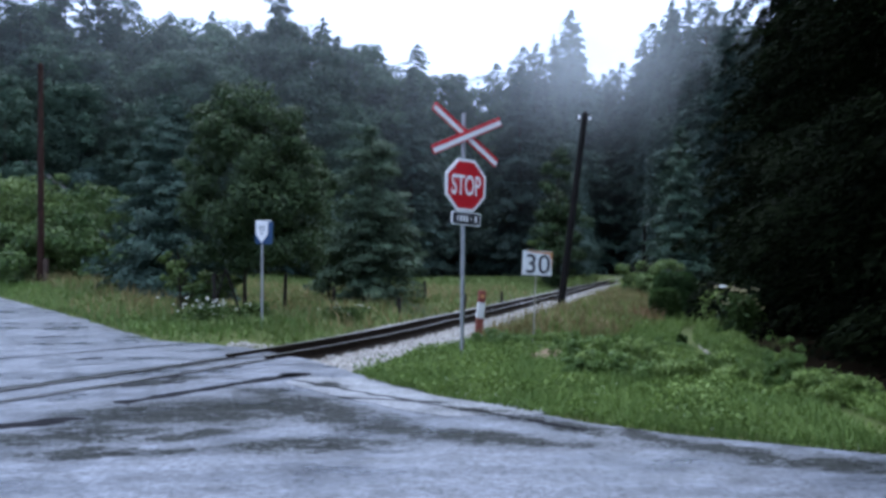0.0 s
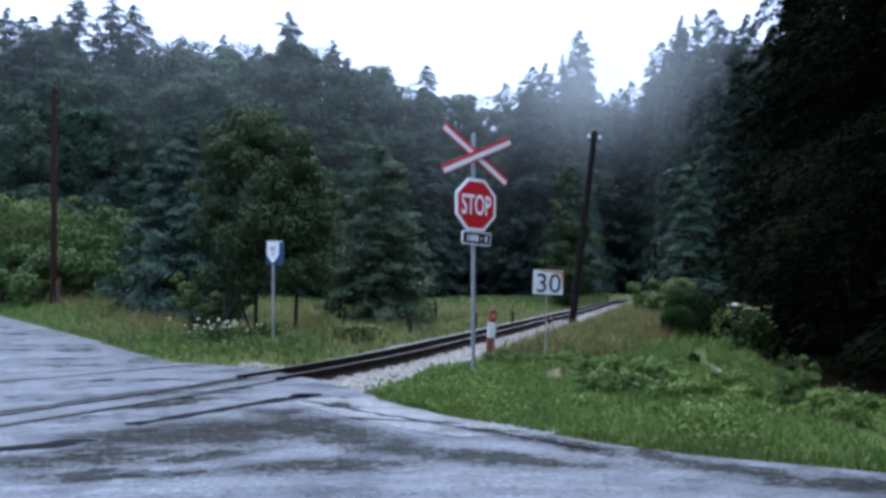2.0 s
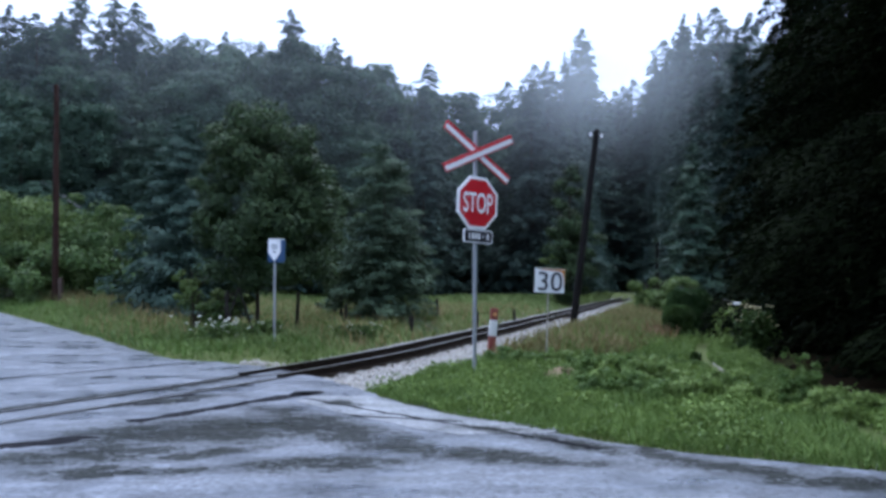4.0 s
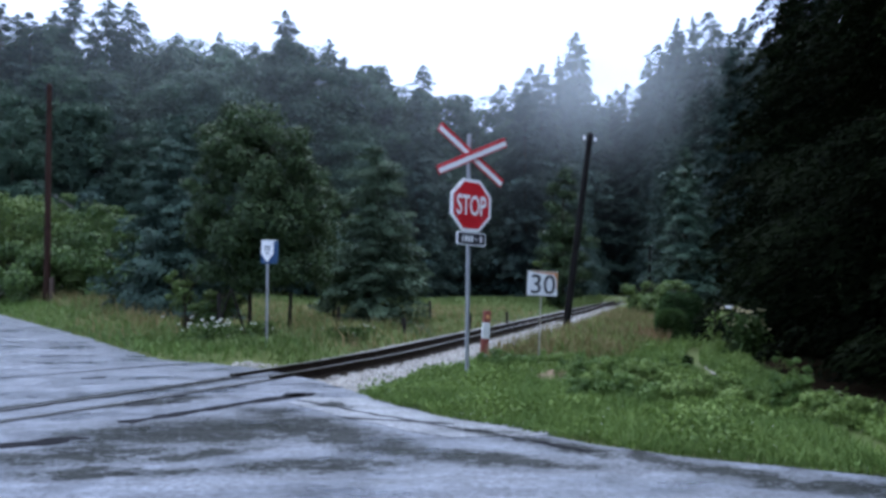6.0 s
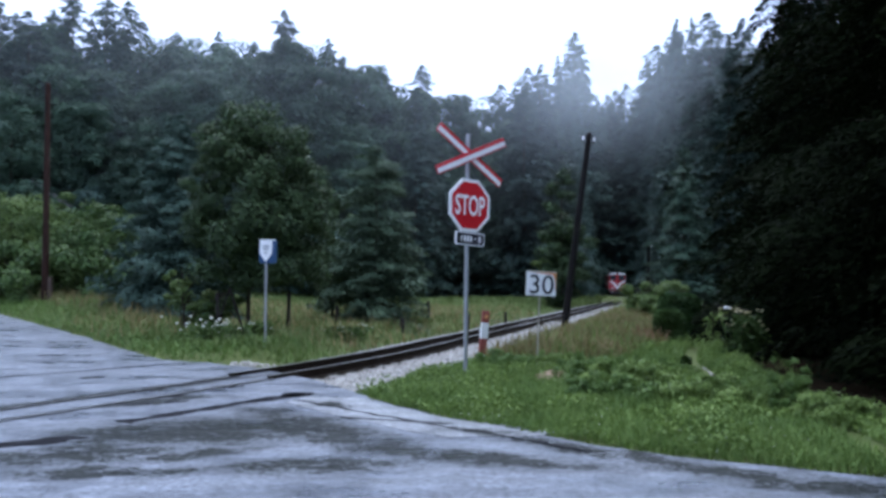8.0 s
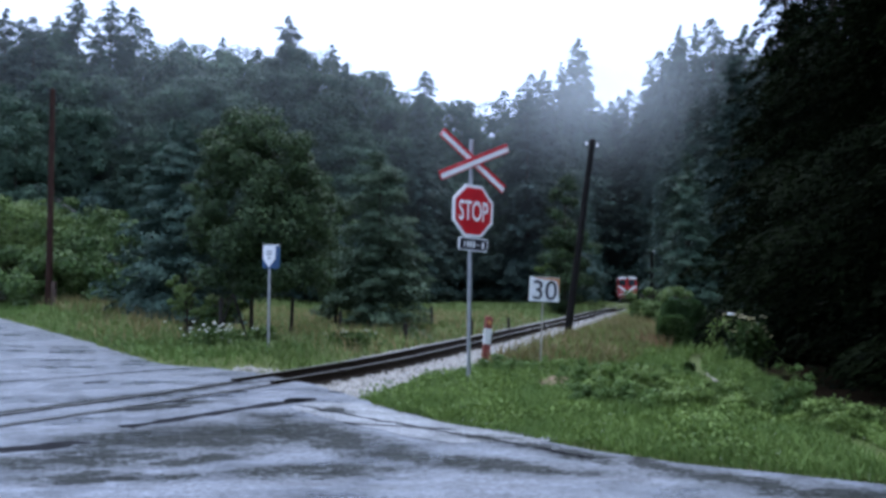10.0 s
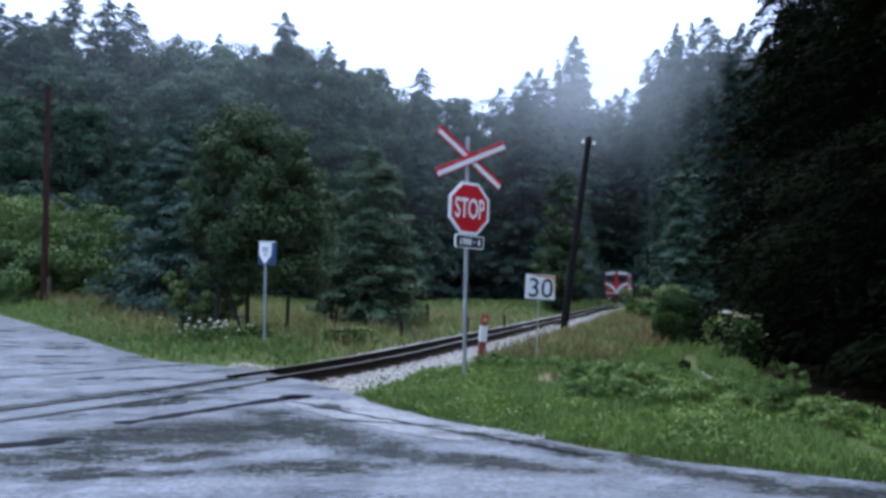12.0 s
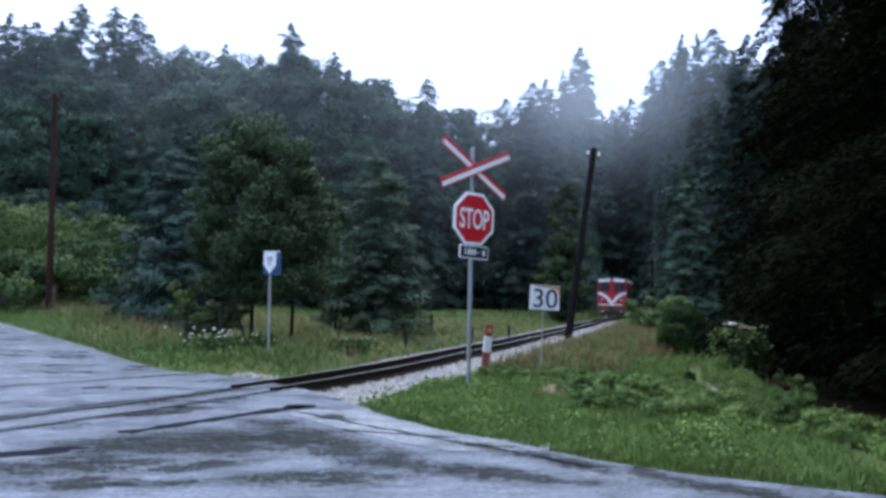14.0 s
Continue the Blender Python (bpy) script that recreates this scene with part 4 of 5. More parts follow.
def speed_board():
    x, y = 1.63, 15.1
    t = thing("speed_board", "white railway speed board with black number thirty", "railway sign", pose(x, y, float(ground_z(x, y)), 0, 2.2, 0))
    bm = rod(bmesh.new(), 0.015, 0.015, 1.55, pose(0, 0, -0.15), 10)
    part("post", bm, M_CONCRETE, t)
    m = pose(0.02, -0.03, 1.53, 0, 0.5, 12)
    bm = plate(bmesh.new(), rounded(0.56, 0.44, 0.012), 0.02, m)
    b = part("board", bm, M_WHITE, t)
    lettering("number", "30", 0.34, 0.45, M_DARK, b, m @ pose(0.01, -0.006, -0.015), 0.0)
    bm = plate(bmesh.new(), [(-0.25, 0.212), (-0.1, 0.19), (0.1, 0.175), (0.22, 0.16), (0.262, 0.05), (0.27, -0.1), (0.278, -0.1), (0.278, 0.21)], 0.002, m @ pose(0, -0.0035, 0))
    part("rust_stain", bm, M_ORANGE, b, "orange rust along the board's edge")


def marker_post():
    t = thing("marker_post", "leaning red and white painted concrete marker post", "marker post", pose(0.68, 16.5, float(ground_z(0.68, 16.5)) - 0.08, 0, 5, 10) @ Matrix.Diagonal((1.1, 1.1, 1.2, 1)))
    for z, h, mt, lb in ((-0.1, 0.33, M_CREAM, "white painted band"), (0.23, 0.26, M_PAINTRED, "faded red band"), (0.49, 0.26, M_CREAM, "white painted band"), (0.75, 0.2, M_PAINTRED, "faded red band")):
        bm = box(bmesh.new(), 0.13, 0.11, h - 0.002, pose(0, 0, z + h / 2), 0.012)
        part("band", bm, mt, t, lb)
    bm = plate(bmesh.new(), disc_outline(10, 0.035), 0.004, pose(0, -0.06, 0.85))
    part("reflector", bm, M_ORANGE, t)


def service_sign():
    x, y = -4.47, 20.6
    t = thing("arrow_sign", "blue roadside sign with white downward shield", "road sign", pose(x, y, float(ground_z(x, y)), 0, 0, 0))
    bm = rod(bmesh.new(), 0.03, 0.03, 2.2, pose(0, 0, -0.1), 12)
    part("post", bm, M_GALV, t)
    m = pose(0.04, -0.04, 2.36, 0, 1, -14)
    bm = plate(bmesh.new(), rounded(0.45, 0.58, 0.06), 0.05, m)
    b = part("board", bm, M_BLUEFILM, t, "blue sign board")
    bm = plate(bmesh.new(), [(-0.21, 0.27), (0.12, 0.27), (0.12, -0.05), (-0.045, -0.26), (-0.21, -0.05)], 0.004, m @ pose(0, -0.005, 0))
    part("white_shield", bm, M_WHITE, b)
    for z, w in ((0.13, 0.17), (0.06, 0.15), (-0.03, 0.08)):
        bm = plate(bmesh.new(), rounded(w, 0.045, 0.01, 2), 0.003, m @ pose(-0.045, -0.009, z))
        part("bar", bm, M_GALV, b)
    bm = plate(bmesh.new(), rounded(0.44, 0.03, 0.01, 2), 0.004, m @ pose(0.0, -0.01, 0.285))
    part("orange_edge", bm, M_CREAM, b)


def telegraph_pole(x, y, h, r, lean, mat, label, knobs, dark_foot=None):
    t = thing("telegraph_pole", label, "pole", pose(x, y, float(ground_z(x, y)), 0, lean, 0), "telegraph poles")
    bm = rod(bmesh.new(), r, r * 0.72, h + 0.3, pose(0, 0, -0.3), 14)
    rod(bm, r * 0.72, r * 0.35, 0.08, pose(0, 0, h), 14)
    part("shaft", bm, mat, t)
    for s in knobs:
        bm = limb_bar(s)
        bm2 = bmesh.new()
        limb(bm2, (0, 0, h - 0.35), (s * 0.2, 0, h - 0.3), 0.012, 0.012)
        limb(bm2, (s * 0.2, 0, h - 0.3), (s * 0.2, 0, h - 0.12), 0.01, 0.01)
        part("bracket", bm2, M_RUST, t)
        for v in bm.verts:
            v.co += Vector((s * 0.2, 0, h - 0.2))
        part("insulator", bm, M_WHITE, t, "white porcelain insulator")
    if dark_foot:
        bm = box(bmesh.new(), 0.16, 0.2, dark_foot + 0.3, pose(0.22, 0, dark_foot / 2 - 0.15), 0.02)
        part("concrete_foot", bm, M_STUB, t, "brownish concrete stub bolted to the pole")
    return t


def limb_bar(s):
    """A bell-shaped insulator."""
    bm = bmesh.new()
    rod(bm, 0.05, 0.035, 0.07, pose(0, 0, 0), 10)
    rod(bm, 0.035, 0.025, 0.06, pose(0, 0, 0.07), 10)
    return bm


crossing_sign()
speed_board()
marker_post()
service_sign()
telegraph_pole(4.2, 30.1, 7.4, 0.14, 7.4, M_POLE, "leaning tarred wooden telegraph pole beside the track", (-1, 1))
telegraph_pole(-17.36, 36.0, 9.5, 0.15, -0.6, M_BROWNPOLE, "reddish-brown wooden telegraph pole by the bushes", (), 1.1)
telegraph_pole(14.6, 60.5, 4.6, 0.13, 0.5, M_POLE, "distant dark telegraph pole at the forest edge", (-1, 1))


def fence():
    t = thing("meadow_fence", "old meadow fence of weathered wooden posts and wire", "fence", Matrix())
    posts = [(-5.0, 26.3, 1.25, 2), (-6.3, 23.0, 1.3, -1), (-4.32, 31.5, 1.3, 1), (-3.05, 32.0, 1.1, 1), (-2.1, 33.2, 1.0, -2), (-1.53, 28.7, 0.55, 1), (2.54, 36.0, 0.75, 0), (0.9, 34.6, 0.7, 2), (-0.7, 33.8, 0.9, -3), (-3.9, 29.5, 0.8, 4)]
    for x, y, h, lean in posts:
        bm = rod(bmesh.new(), 0.065 if h > 0.6 else 0.11, 0.055 if h > 0.6 else 0.09, h + 0.2, pose(0, 0, -0.2), 9)
        p = part("fence_post", bm, M_GREYWOOD, t)
        p.matrix_basis = pose(x, y, float(ground_z(x, y)), lean, lean, 0)
    run = [(-6.3, 23.0), (-5.0, 26.3), (-4.32, 31.5), (-3.05, 32.0), (-2.1, 33.2), (-0.7, 33.8), (0.9, 34.6), (2.54, 36.0)]
    for a, b in zip(run, run[1:]):
        bm = bmesh.new()
        for h in (0.4, 0.65):
            limb(bm, (*a, float(ground_z(*a)) + h), (*b, float(ground_z(*b)) + h), 0.004, 0.004, 4)
        part("wire", bm, M_RUST, t)
    for x, y, dx in ((-6.1, 23.4, 0.5), (-6.1, 23.4, -0.45)):
        bm = bmesh.new()
        limb(bm, (x + dx, y, float(ground_z(x, y)) - 0.05), (x, y, 1.5), 0.035, 0.03, 7)
        part("brace", bm, M_GREYWOOD, t)


fence()


# ---- bushes and hedges ----
def bush(seed, w, h, leaves, size, mat, label, x, y, name="bush", spiky=False, category="bush", d=None):
    rng = random.Random(seed)
    lobes = []
    for i in range(7):
        a = i * 2.4 + rng.random()
        rr = w * 0.28 * (0.4 + rng.random())
        lobes.append((rr * math.cos(a) * 1.2, rr * math.sin(a), h * rng.uniform(0.3, 0.72), w * rng.uniform(0.2, 0.3), h * rng.uniform(0.2, 0.3)))
    lobes.append((0, 0, h * 0.28, w * 0.36, h * 0.28))
    if spiky:
        lobes += [(rng.uniform(-0.3, 0.3) * w, rng.uniform(-0.2, 0.2) * w, h * rng.uniform(0.7, 0.95), w * 0.05, h * 0.14) for _ in range(6)]
    t = broadleaf(seed, h * 0.8, lobes, leaves, size, mat, label, 0.003 if category == "weeds" else 0.025, name, 3, hang=-0.1 if spiky else 0.1, category=category, stem=mat if category == "weeds" else None)
    return set_at(t, x, y)


bush(101, 7.0, 4.8, 26000, 0.14, M_BUSH, "broad fresh green bush behind the pole", -17.2, 40)
bush(102, 7.0, 5.7, 24000, 0.14, M_BUSH, "broad fresh green bush along the road", -22.5, 42)
set_at(broadleaf(121, 6.5, [(0, 0, 5.2, 1.1, 1.8), (0.5, 0, 3.4, 1.2, 1.6), (-0.6, 0, 3.2, 1.2, 1.6)], 16000, 0.15, M_BUSH, "leafy young tree beside the hidden house", 0.07), -25.0, 46, 1.0, 0, 0.86)
set_at(broadleaf(122, 6.5, [(0, 0, 5.0, 1.2, 1.7), (0.6, 0, 3.2, 1.3, 1.6), (-0.5, 0, 3.2, 1.2, 1.6), (1.6, 0, 4.0, 1.1, 1.6)], 18000, 0.15, M_BUSH, "leafy young tree beside the hidden house", 0.07), -21.9, 46, 1.0, 0, 0.84)
bush(103, 5.0, 3.6, 9000, 0.18, M_HEDGE, "dark roadside bush beside the blue spruce", -14.2, 37)
bush(104, 5.0, 3.0, 8000, 0.18, M_HEDGE, "dark low bush along the road", -19.0, 38)
bush(105, 5.5, 3.4, 9000, 0.18, M_HEDGE, "dark low bush along the road", -24.5, 43)
bush(119, 3.0, 6.0, 6000, 0.2, M_SPRUCE, "dark leafy growth beside the distant track", 23.2, 131)
bush(106, 1.7, 2.1, 5200, 0.075, M_BRIGHT, "loose light green shrub beside the meadow", -7.6, 24.6, "shrub", True)
bush(107, 1.3, 1.4, 3600, 0.075, M_BUSH, "low green shrub at the meadow edge", -6.6, 23.9, "shrub", True)
bush(108, 2.3, 1.7, 8000, 0.09, M_BRIGHT, "bright green bush beside the railway", 8.45, 35, "bush", True)
bush(109, 2.4, 1.5, 7000, 0.09, M_BRIGHT, "bright green bush beside the railway", 9.1, 33.5, "bush", True)
bush(110, 2.6, 3.6, 7000, 0.13, M_BUSH, "leafy bush at the forest edge", 7.6, 62)
def weed_bed():
    """Nettles and tall weeds growing in uneven clumps over the verge."""
    kinds = [bush(111, 1.2, 0.56, 6500, 0.04, M_WEED, "dense nettle clump in the verge grass", 2.3, 12.5, "weed_clump", True, "weeds"),
             bush(113, 1.0, 0.34, 4200, 0.036, M_WEED, "low leafy weeds in the verge grass", 3.1, 11.2, "weed_clump", True, "weeds"),
             bush(112, 0.5, 0.8, 3200, 0.034, M_WEED, "tall pointed weeds in the verge grass", 4.05, 10.1, "weed_clump", True, "weeds")]
    spots = [(0, 1.85, 14.2, 0.8), (0, 2.75, 12.0, 1.0), (0, 2.1, 13.4, 0.75), (0, 3.0, 13.4, 0.8), (1, 3.5, 10.7, 1.1), (1, 2.6, 11.0, 1.0), (1, 4.3, 9.5, 1.0), (1, 3.7, 12.2, 0.7), (0, 3.5, 11.2, 0.6),
             (1, 4.4, 10.4, 0.6), (2, 4.2, 10.2, 0.7), (2, 4.75, 9.4, 0.45), (2, 3.85, 10.5, 0.6), (1, 4.3, 11.6, 0.5), (1, 4.4, 12.8, 0.5), (1, 2.0, 11.4, 0.8), (2, 5.2, 8.9, 0.4), (1, 5.2, 8.3, 0.7), (2, 2.9, 12.7, 0.7), (1, 1.1, 15.1, 0.9), (1, 3.9, 14.4, 0.7)]
    for i, (k, x, y, sc) in enumerate(spots):
        plant(kinds[k], x, y, sc, i * 77)


weed_bed()


def hedge(seed, w, d, h, x, y, turn):
    """A clipped block with rounded shoulders, leafy all over."""
    rng = np.random.default_rng(seed)
    t = thing("clipped_hedge", "dark clipped hedge block beside the garden path", "hedge", pose(x, y, float(ground_z(x, y)), 0, 0, turn), "garden hedges")
    n = 9000
    q = rng.uniform(-1, 1, (n, 3))
    q /= (np.abs(q) ** 4).sum(1, keepdims=True) ** 0.25
    q *= (0.93 + 0.09 * rng.random((n, 1)))
    p = q * np.array([w / 2, d / 2, h / 2]) + np.array([0, 0, h / 2])
    al = unit(q + 0.8 * rng.standard_normal((n, 3)))
    v, f = tufts(p, al, unit(np.cross(al, rng.standard_normal((n, 3)))), 0.07 + 0 * p[:, 0], 0.025 + 0 * p[:, 0])
    v[:, 2] = np.maximum(v[:, 2], 0.0)
    raw("leaves", v, f, M_HEDGE, t)
    bm = bmesh.new()
    bmesh.ops.create_icosphere(bm, subdivisions=3, radius=1.0)
    for vv in bm.verts:
        c = vv.co / (abs(vv.co.x) ** 4 + abs(vv.co.y) ** 4 + abs(vv.co.z) ** 4) ** 0.25
        vv.co = Vector((c.x * w * 0.46, c.y * d * 0.46, h / 2 + c.z * h * 0.47))
    part("core", bm, M_HEDGE, t)
    bm = bmesh.new()
    for i in range(3):
        limb(bm, (w * 0.25 * (i - 1), 0, -0.1), (w * 0.3 * (i - 1), 0, h * 0.7), 0.03, 0.01)
    part("trunk", bm, M_BARK, t)


hedge(201, 1.13, 1.6, 1.3, 6.68, 24.0, -12)
hedge(202, 0.68, 0.9, 0.9, 5.7, 21.5, -12)


def blossoms(seed, n, w, h, size, x, y, z, mat, label, stalk=True):
    """A clump of small flower heads on thin stalks."""
    rng = np.random.default_rng(seed)
    t = thing("flower_clump", label, "flowers", pose(x, y, float(ground_z(x, y))), "flower clumps")
    pts = np.stack([rng.normal(0, w / 2.6, n), rng.normal(0, w / 4, n), z + rng.random(n) * h], 1)
    k = 7
    base = np.repeat(pts, k, 0)
    a = np.tile(np.arange(k) * 2 * np.pi / k, n)
    al = unit(np.stack([np.cos(a), np.sin(a), 0.4 + 0 * a], 1) + 0.3 * rng.standard_normal((n * k, 3)))
    v, f = tufts(base, al, unit(np.cross(al, rng.standard_normal((n * k, 3)))), size + 0 * a, size * 0.4 + 0 * a)
    tagged(raw("flower_heads", v, f, mat, t), kind="stuff")
    bm = bmesh.new()
    for p in pts[:: 2]:
        limb(bm, (p[0] * 0.6, p[1] * 0.6, -0.05), tuple(p), 0.006, 0.004, 4)
    tagged(part("stalk", bm, M_GRASS, t), kind="stuff")
    m = 1200 if stalk else 500
    lp = np.stack([rng.normal(0, w / 2.8, m), rng.normal(0, w / 4, m), rng.random(m) * (z + h * 0.6)], 1)
    al = unit(rng.standard_normal((m, 3)) + np.array([0, 0, 0.4]))
    v, f = tufts(lp, al, unit(np.cross(al, rng.standard_normal((m, 3)))), 0.1 + 0 * lp[:, 0], 0.03 + 0 * lp[:, 0])
    raw("leaves", v, f, M_BUSH, t)


blossoms(301, 46, 0.95, 0.5, 0.05, -5.75, 20.6, 0.25, M_FLOWER, "white flowering weed clump at the roadside")
blossoms(302, 22, 0.8, 0.35, 0.04, -2.9, 24.5, 0.15, M_FLOWER, "sparse white wildflowers in the meadow edge")
blossoms(303, 10, 0.5, 0.3, 0.04, -4.9, 22.0, 0.35, M_FLOWER, "sparse white wildflowers beside the sign post")
blossoms(304, 40, 0.5, 0.5, 0.045, 6.3, 17.6, 0.6, material("cream_blossom", (0.5, 0.42, 0.22), (0.7, 0.62, 0.42), 0.6, 5, 0), "cream flowering garden shrub under the spruces")
blossoms(305, 1, 0.05, 0.05, 0.05, 4.35, 15.2, 0.2, M_FLOWER, "single white flower in the grass path", False)


def mound():
    bm = bmesh.new()
    bmesh.ops.create_icosphere(bm, subdivisions=3, radius=1.0)
    for v in bm.verts:
        k = 1 + 0.25 * noise.noise(v.co * 2.3)
        v.co = Vector((v.co.x * 0.32 * k, v.co.y * 0.3 * k, v.co.z * 0.16 * k))
    ob = part("soil_mound", bm, material("sandy_soil", (0.2, 0.14, 0.09), (0.36, 0.27, 0.19), 0.95, 8, 0.5), None)
    ob.matrix_basis = pose(1.72, 13.3, float(ground_z(1.72, 13.3)) + 0.05)
    tagged(ob, "small sandy mound in the verge grass", "soil")


mound()


def garden_rail():
    t = thing("garden_rail", "thin pale rail between hedge and shrub", "rail", pose(0, 0, 0))
    bm = bmesh.new()
    limb(bm, (7.28, 22.9, 1.15), (6.85, 20.3, 1.08), 0.012, 0.012, 8)
    part("bar", bm, M_GREYWOOD, t)
    bm = bmesh.new()
    limb(bm, (6.78, 20.4, 1.09), (6.86, 20.2, 1.09), 0.03, 0.03, 8)
    part("end_cap", bm, M_CREAM, t)
    for x, y in ((7.3, 22.9), (7.2, 20.6)):
        bm = bmesh.new()
        limb(bm, (x, y, float(ground_z(x, y)) - 0.05), (x, y, 1.12), 0.025, 0.02, 8)
        part("post", bm, M_SLEEPER, t)


garden_rail()


def house():
    """A pale gable, almost hidden behind the bushes."""
    x, y = -25.9, 52.0
    z = float(ground_z(x, y))
    t = thing("house", "pale plastered house hidden behind bushes", "house", pose(x, y, z - 0.65, 0, 0, 25))
    bm = box(bmesh.new(), 7, 6, 4.4, pose(0, 0, 2.1))
    part("wall", bm, M_PLASTER, t)
    bm = bmesh.new()
    pts = [(-3.9, 4.2), (0, 7.0), (3.9, 4.2), (3.9, 4.4), (0, 7.25), (-3.9, 4.4)]
    plate(bm, pts, 6.8, pose(0, -3.4, 0))
    part("roof", bm, M_ROOFTILE, t)
    bm = plate(bmesh.new(), [(-3.5, 4.29), (3.5, 4.29), (0, 6.8)], 5.9, pose(0, -2.95, 0))
    part("gable", bm, M_PLASTER, t)
    for wx in (-1.6, 1.6):
        bm = box(bmesh.new(), 1.0, 0.1, 1.3, pose(wx, -3.02, 2.6), 0.01)
        w = part("window", bm, M_CREAM, t)
        bm = box(bmesh.new(), 0.8, 0.02, 1.1, pose(wx, -3.08, 2.6))
        part("pane", bm, M_GLASS, w)


house()


def understory():
    """Young growth along the foot of the forest."""
    rnd = random.Random(5)
    placed = False
    low = broadleaf(71, 5, [(0, 0, 3.4, 1.6, 2.0), (1.2, 0.3, 2.2, 1.4, 2.0), (-1.3, -0.3, 2.0, 1.4, 1.9), (0.2, -0.8, 1.6, 1.6, 1.6)], 14000, 0.15, M_SPRUCE, "young leafy growth along the forest edge", 0.06, "young_tree", 2, "forest edge growth", simple=True)
    for i in range(64):
        b = -30 + i * 0.92
        if b > 9.0 or -28.5 < b < -24.3:
            continue
        d = np.interp(b, [-30, -20, -10, 0, 6, 14, 20, 30], [54, 58, 68, 92, 90, 74, 52, 46]) * rnd.uniform(0.96, 1.04)
        x, y = d * math.sin(radians(b)), d * math.cos(radians(b))
        if abs(x - float(track_x(y))) < 3.0 or inside(ROAD, np.array([x]), np.array([y]))[0]:
            continue
        s = rnd.uniform(0.8, 1.6)
        if before_track(x, y, 3.4 * s):
            continue
        if not placed:
            placed = True
            set_at(low, x, y)
            continue
        plant(low, x, y, s * 1.3, rnd.uniform(0, 360), s)
    young = conifer(70, 2.6, 0.9, 0.05, 50, 30, 0.3, M_BLUE, "small blue spruce at the far meadow edge", 0.2, group="young spruces")
    set_at(young, 5.2, 86)
    for x, y, s in ((3.0, 88, 1.2), (7.4, 84, 1.0), (6.4, 87, 0.8)):
        plant(young, x, y, s, x * 50)


understory()


# ---- mist hanging before the forest ----
def mist_material(name, peak, scale):
    m = bpy.data.materials.new(name)
    m.use_nodes = True
    n, l = m.node_tree.nodes, m.node_tree.links
    n.clear()
    out = n.new("ShaderNodeOutputMaterial")
    mix = n.new("ShaderNodeMixShader")
    tr = n.new("ShaderNodeBsdfTransparent")
    df = n.new("ShaderNodeBsdfDiffuse")
    tl = n.new("ShaderNodeBsdfTranslucent")
    ad = n.new("ShaderNodeMixShader")
    ad.inputs["Fac"].default_value = 0.5
    df.inputs["Color"].default_value = tl.inputs["Color"].default_value = (0.88, 0.92, 0.94, 1)
    l.new(df.outputs[0], ad.inputs[1])
    l.new(tl.outputs[0], ad.inputs[2])
    co = n.new("ShaderNodeTexCoord")
    mp = n.new("ShaderNodeMapping")
    mp.inputs["Location"].default_value = (-1, 0, -1)
    mp.inputs["Scale"].default_value = (2, 0, 2)
    gr = n.new("ShaderNodeTexGradient")
    gr.gradient_type = "QUADRATIC_SPHERE"
    nz = n.new("ShaderNodeTexNoise")
    nz.inputs["Scale"].default_value, nz.inputs["Detail"].default_value = scale, 3
    l.new(co.outputs["Generated"], mp.inputs["Vector"])
    l.new(mp.outputs["Vector"], gr.inputs["Vector"])
    l.new(co.outputs["Object"], nz.inputs["Vector"])
    a = n.new("ShaderNodeMath")
    a.operation = "MULTIPLY"
    l.new(gr.outputs["Fac"], a.inputs[0])
    l.new(nz.outputs["Fac"], a.inputs[1])
    b = n.new("ShaderNodeMath")
    b.operation = "MULTIPLY"
    b.inputs[1].default_value = peak * 2
    l.new(a.outputs[0], b.inputs[0])
    l.new(b.outputs[0], mix.inputs["Fac"])
    l.new(tr.outputs[0], mix.inputs[1])
    l.new(ad.outputs[0], mix.inputs[2])
    l.new(mix.outputs[0], out.inputs["Surface"])
    return m


def mist(bearing, dist, width, height, z, mat, label):
    """A thin bowed veil of mist."""
    n = 14
    v, f = [], []
    for i in range(n + 1):
        for j in range(n + 1):
            a, b = i / n * 2 - 1, j / n * 2 - 1
            v.append((a * width / 2, -3.0 * (a * a + b * b), b * height / 2))
    for i in range(n):
        for j in range(n):
            k = i * (n + 1) + j
            f.append([k, k + n + 1, k + n + 2, k + 1])
    ob = raw("mist", v, f, mat, None, True)
    ob.matrix_basis = pose(dist * math.sin(radians(bearing)), dist * math.cos(radians(bearing)), z, 0, 0, -bearing)
    ob.visible_shadow = False
    tagged(ob, label, "mist", kind="stuff")


M_MIST = mist_material("thin_mist", 0.185, 0.06)
M_VEIL = mist_material("faint_mist", 0.09, 0.03)
mist(10.0, 60, 32, 20, 17.5, M_MIST, "pale mist drifting over the railway cutting")
mist(13, 68, 32, 22, 19, M_MIST, "pale mist drifting over the railway cutting")
mist(8.7, 84, 20, 20, 22, M_MIST, "pale mist before the tall spruce")
mist(-16, 56, 90, 32, 18, M_VEIL, "faint mist before the forest edge")
mist(4, 75, 80, 40, 22, M_VEIL, "faint mist before the forest edge")


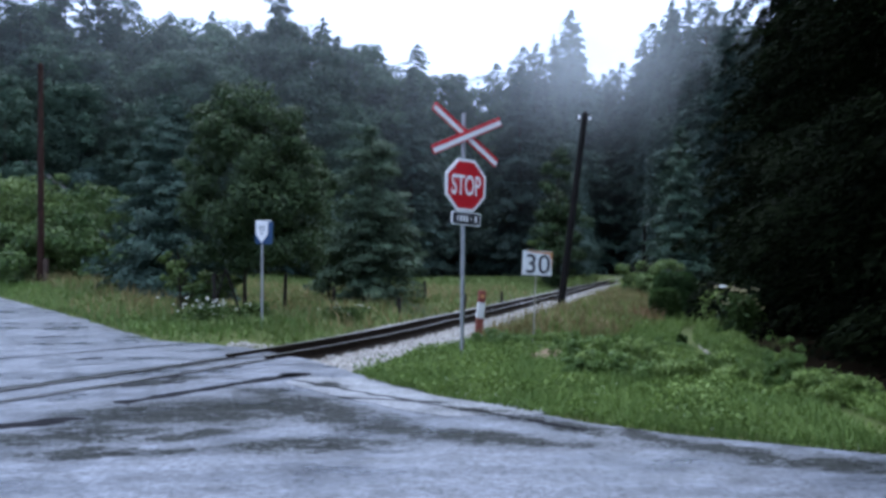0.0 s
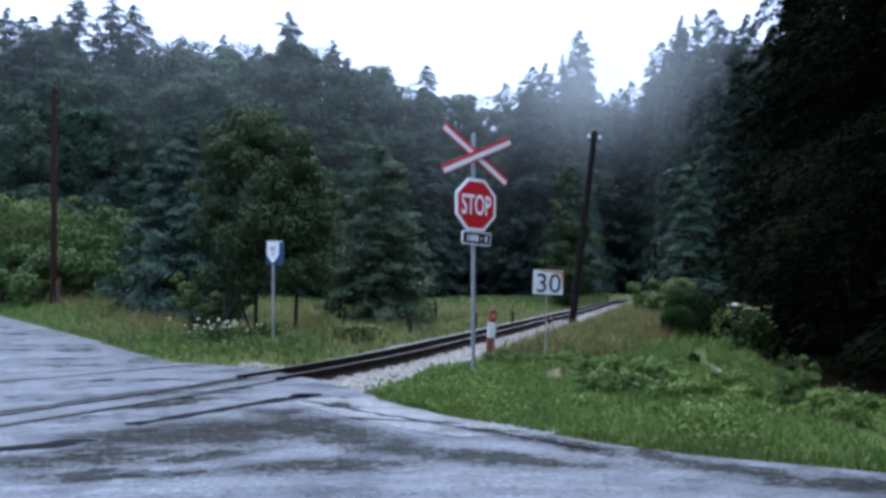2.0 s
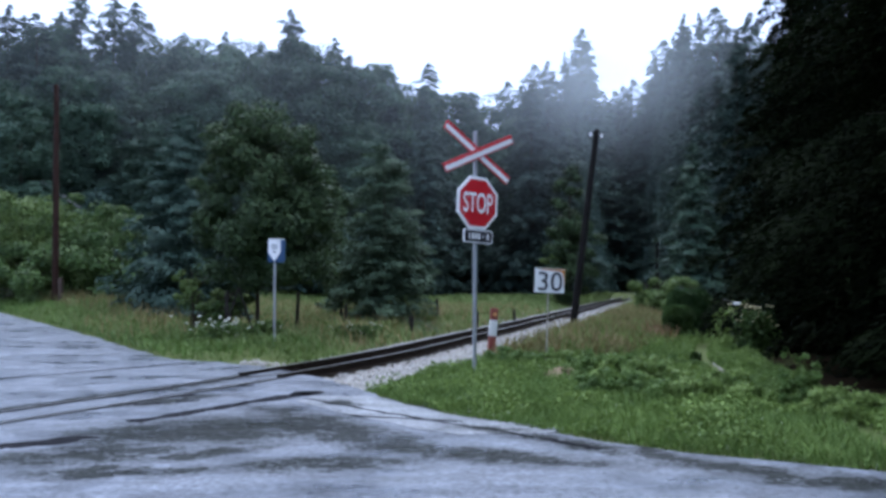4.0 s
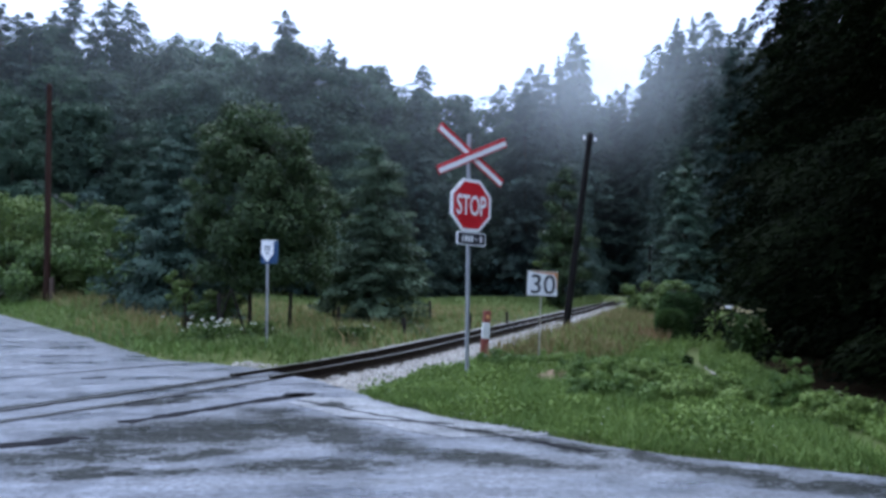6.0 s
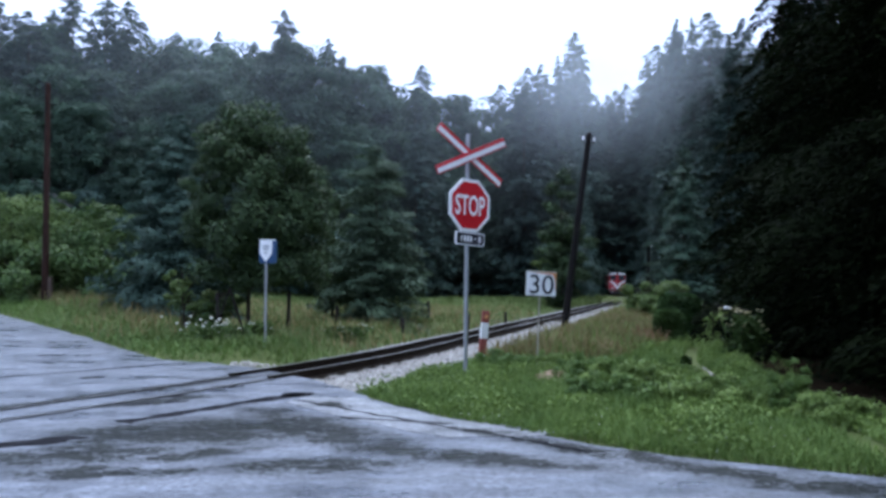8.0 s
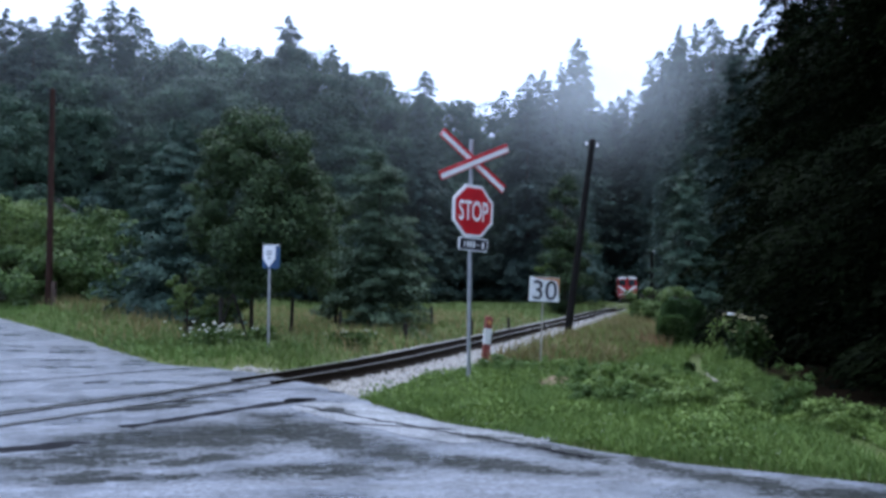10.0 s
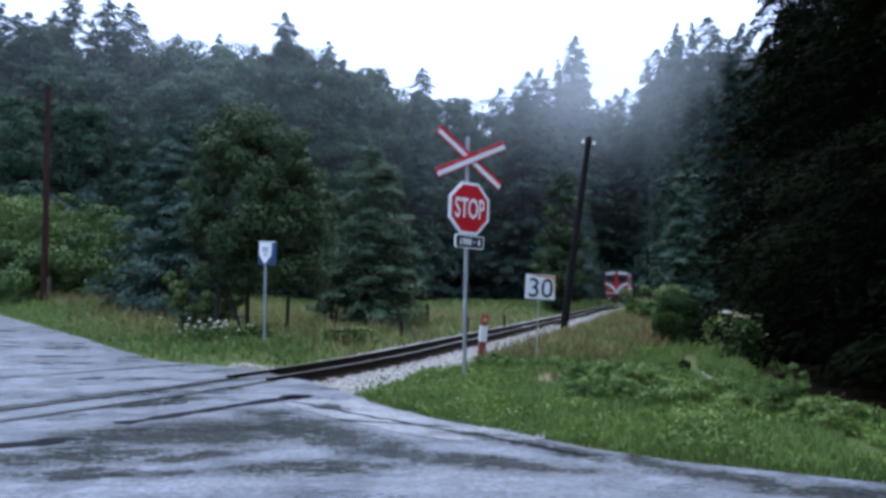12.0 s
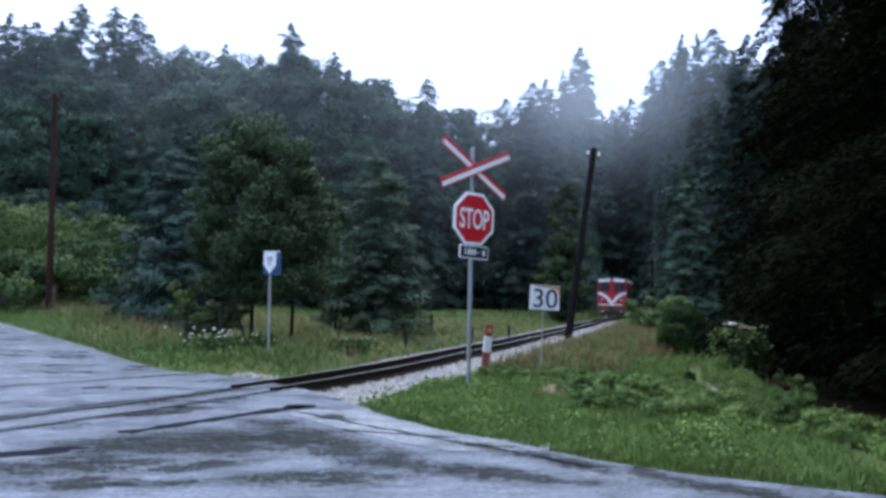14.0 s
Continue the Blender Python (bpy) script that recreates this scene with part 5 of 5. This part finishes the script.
# ---- locomotive ----
def locomotive():
    t = thing("locomotive", "red diesel locomotive with white chevron on its front", "locomotive")
    W, H, L = 2.4, 3.45, 10.5

    def prof(w, z0, z1, r):
        return [(-w / 2, z0), (w / 2, z0), (w / 2, z1 - r), (w / 2 - r * 0.35, z1 - r * 0.35), (w / 2 - r, z1), (-w / 2 + r, z1), (-w / 2 + r * 0.35, z1 - r * 0.35), (-w / 2, z1 - r)]
    bm = plate(bmesh.new(), prof(W, 0.95, 3.2, 0.25), L, pose(0, 0, 0))
    bmesh.ops.bevel(bm, geom=[e for e in bm.edges if e.calc_length() < 3], offset=0.04, segments=2, affect="EDGES")
    body = part("body", bm, M_LOCORED, t, "red painted locomotive body")
    bm = plate(bmesh.new(), [(-1.24, 3.1), (1.24, 3.1), (1.1, 3.32), (0.6, 3.46), (-0.6, 3.46), (-1.1, 3.32)], L - 0.1, pose(0, 0.05, 0))
    part("roof", bm, M_ROOFTILE, t, "grey curved roof")
    for s in (-1, 1):
        bm = box(bmesh.new(), 0.98, 0.16, 0.24, pose(s * 0.62, -0.05, 3.2, 0, s * 5, 0), 0.04)
        part("visor", bm, M_WHITE, t, "white sun visor over the cab window")
        bm = box(bmesh.new(), 0.82, 0.06, 0.74, pose(s * 0.6, -0.01, 2.62), 0.03)
        w = part("cab_window", bm, M_LOCODARK, t, "dark cab window")
        bm = box(bmesh.new(), 0.7, 0.02, 0.62, pose(s * 0.6, -0.05, 2.62), 0.005)
        part("pane", bm, M_GLASS, w)
        bm = plate(bmesh.new(), [(s * 0.0, 1.0), (s * 0.0, 1.42), (s * 0.36, 1.9), (s * 0.8, 2.16), (s * 1.18, 2.24), (s * 1.18, 2.0), (s * 0.86, 1.9), (s * 0.52, 1.66)], 0.02, pose(0, -0.024, 0))
        part("chevron", bm, M_WHITE, body, "white half of the front chevron")
        bm = rod(bmesh.new(), 0.12, 0.13, 0.08, pose(s * 0.82, 0.0, 1.58, 90, 0, 0), 16)
        lamp = part("headlight", bm, M_LOCODARK, t)
        bm = rod(bmesh.new(), 0.09, 0.09, 0.02, pose(s * 0.82, -0.08, 1.58, 90, 0, 0), 16)
        part("lens", bm, M_LAMP, lamp)
        bm = rod(bmesh.new(), 0.08, 0.08, 0.02, pose(s * 0.78, -0.14, 0.55, 90, 0, 0), 12)
        part("marker_lamp", bm, M_LAMP, t, "pale lower marker lamp")
        for k in range(4):
            bm = box(bmesh.new(), 0.04, 1.0, 0.7, pose(s * 1.2, 1.4 + k * 2.4, 2.5), 0.02)
            part("side_window", bm, M_GLASS, t)
        bm = box(bmesh.new(), 0.03, L - 0.3, 0.12, pose(s * 1.2, L / 2, 1.6), 0.005)
        part("side_stripe", bm, M_WHITE, t)
        for y in (1.6, 3.2, 7.3, 8.9):
            bm = rod(bmesh.new(), 0.4, 0.4, 0.12, pose(s * 0.42 + 0.06, y, 0.4, 0, -90, 0), 20)
            wheel = part("wheel", bm, M_RUST, t)
            bm = rod(bmesh.new(), 0.1, 0.08, 0.06, pose(s * 0.42 + (0.12 if s > 0 else 0), y, 0.4, 0, 90 * s, 0), 12)
            part("hub", bm, M_LOCODARK, wheel)
        bm = box(bmesh.new(), 0.1, 2.6, 0.4, pose(s * 0.62, 2.4, 0.5), 0.03)
        part("bogie_side", bm, M_LOCODARK, t)
        bm = box(bmesh.new(), 0.1, 2.6, 0.4, pose(s * 0.62, 8.1, 0.5), 0.03)
        part("bogie_side", bm, M_LOCODARK, t)
    bm = box(bmesh.new(), 2.2, 0.06, 0.1, pose(0, -0.04, 1.12), 0.01)
    part("front_stripe", bm, M_WHITE, t, "white stripe above the buffer beam")
    bm = box(bmesh.new(), 2.3, 0.14, 0.38, pose(0, -0.04, 0.84), 0.02)
    part("buffer_beam", bm, M_PAINTRED, t, "dark red buffer beam")
    bm = rod(bmesh.new(), 0.1, 0.1, 0.3, pose(0, -0.1, 0.75, 90, 0, 0), 14)
    rod(bm, 0.2, 0.2, 0.05, pose(0, -0.4, 0.75, 90, 0, 0), 18)
    part("buffer", bm, M_LOCODARK, t)
    bm = box(bmesh.new(), 1.9, 0.06, 0.34, pose(0, -0.1, 0.42), 0.02)
    part("snow_plough", bm, M_LOCODARK, t)
    bm = rod(bmesh.new(), 0.09, 0.11, 0.12, pose(0, 0.02, 3.36, 90, 0, 0), 14)
    rod(bm, 0.03, 0.06, 0.3, pose(0.0, 0.3, 3.44), 10)
    part("top_lamp", bm, M_LOCODARK, t)
    bm = box(bmesh.new(), 1.0, 7.0, 0.5, pose(0, 5.2, 0.7), 0.03)
    part("underframe", bm, M_LOCODARK, t)
    return t


loco = locomotive()


def motions():
    rows = []
    for i in range(29):
        t = i * 0.5
        y = 72.0 + 8.6 * (14.0 - t)
        x, yy, _, a = track_at(min(y, 196.0))
        x2, y2, _, _ = track_at(min(y + 10, 199.0))
        rows.append((t, pose(x, y, 0.066, 0, 0, -math.degrees(math.atan2(x2 - x, min(y + 10, 199.0) - yy)))))
    walk(loco, rows)


motions()
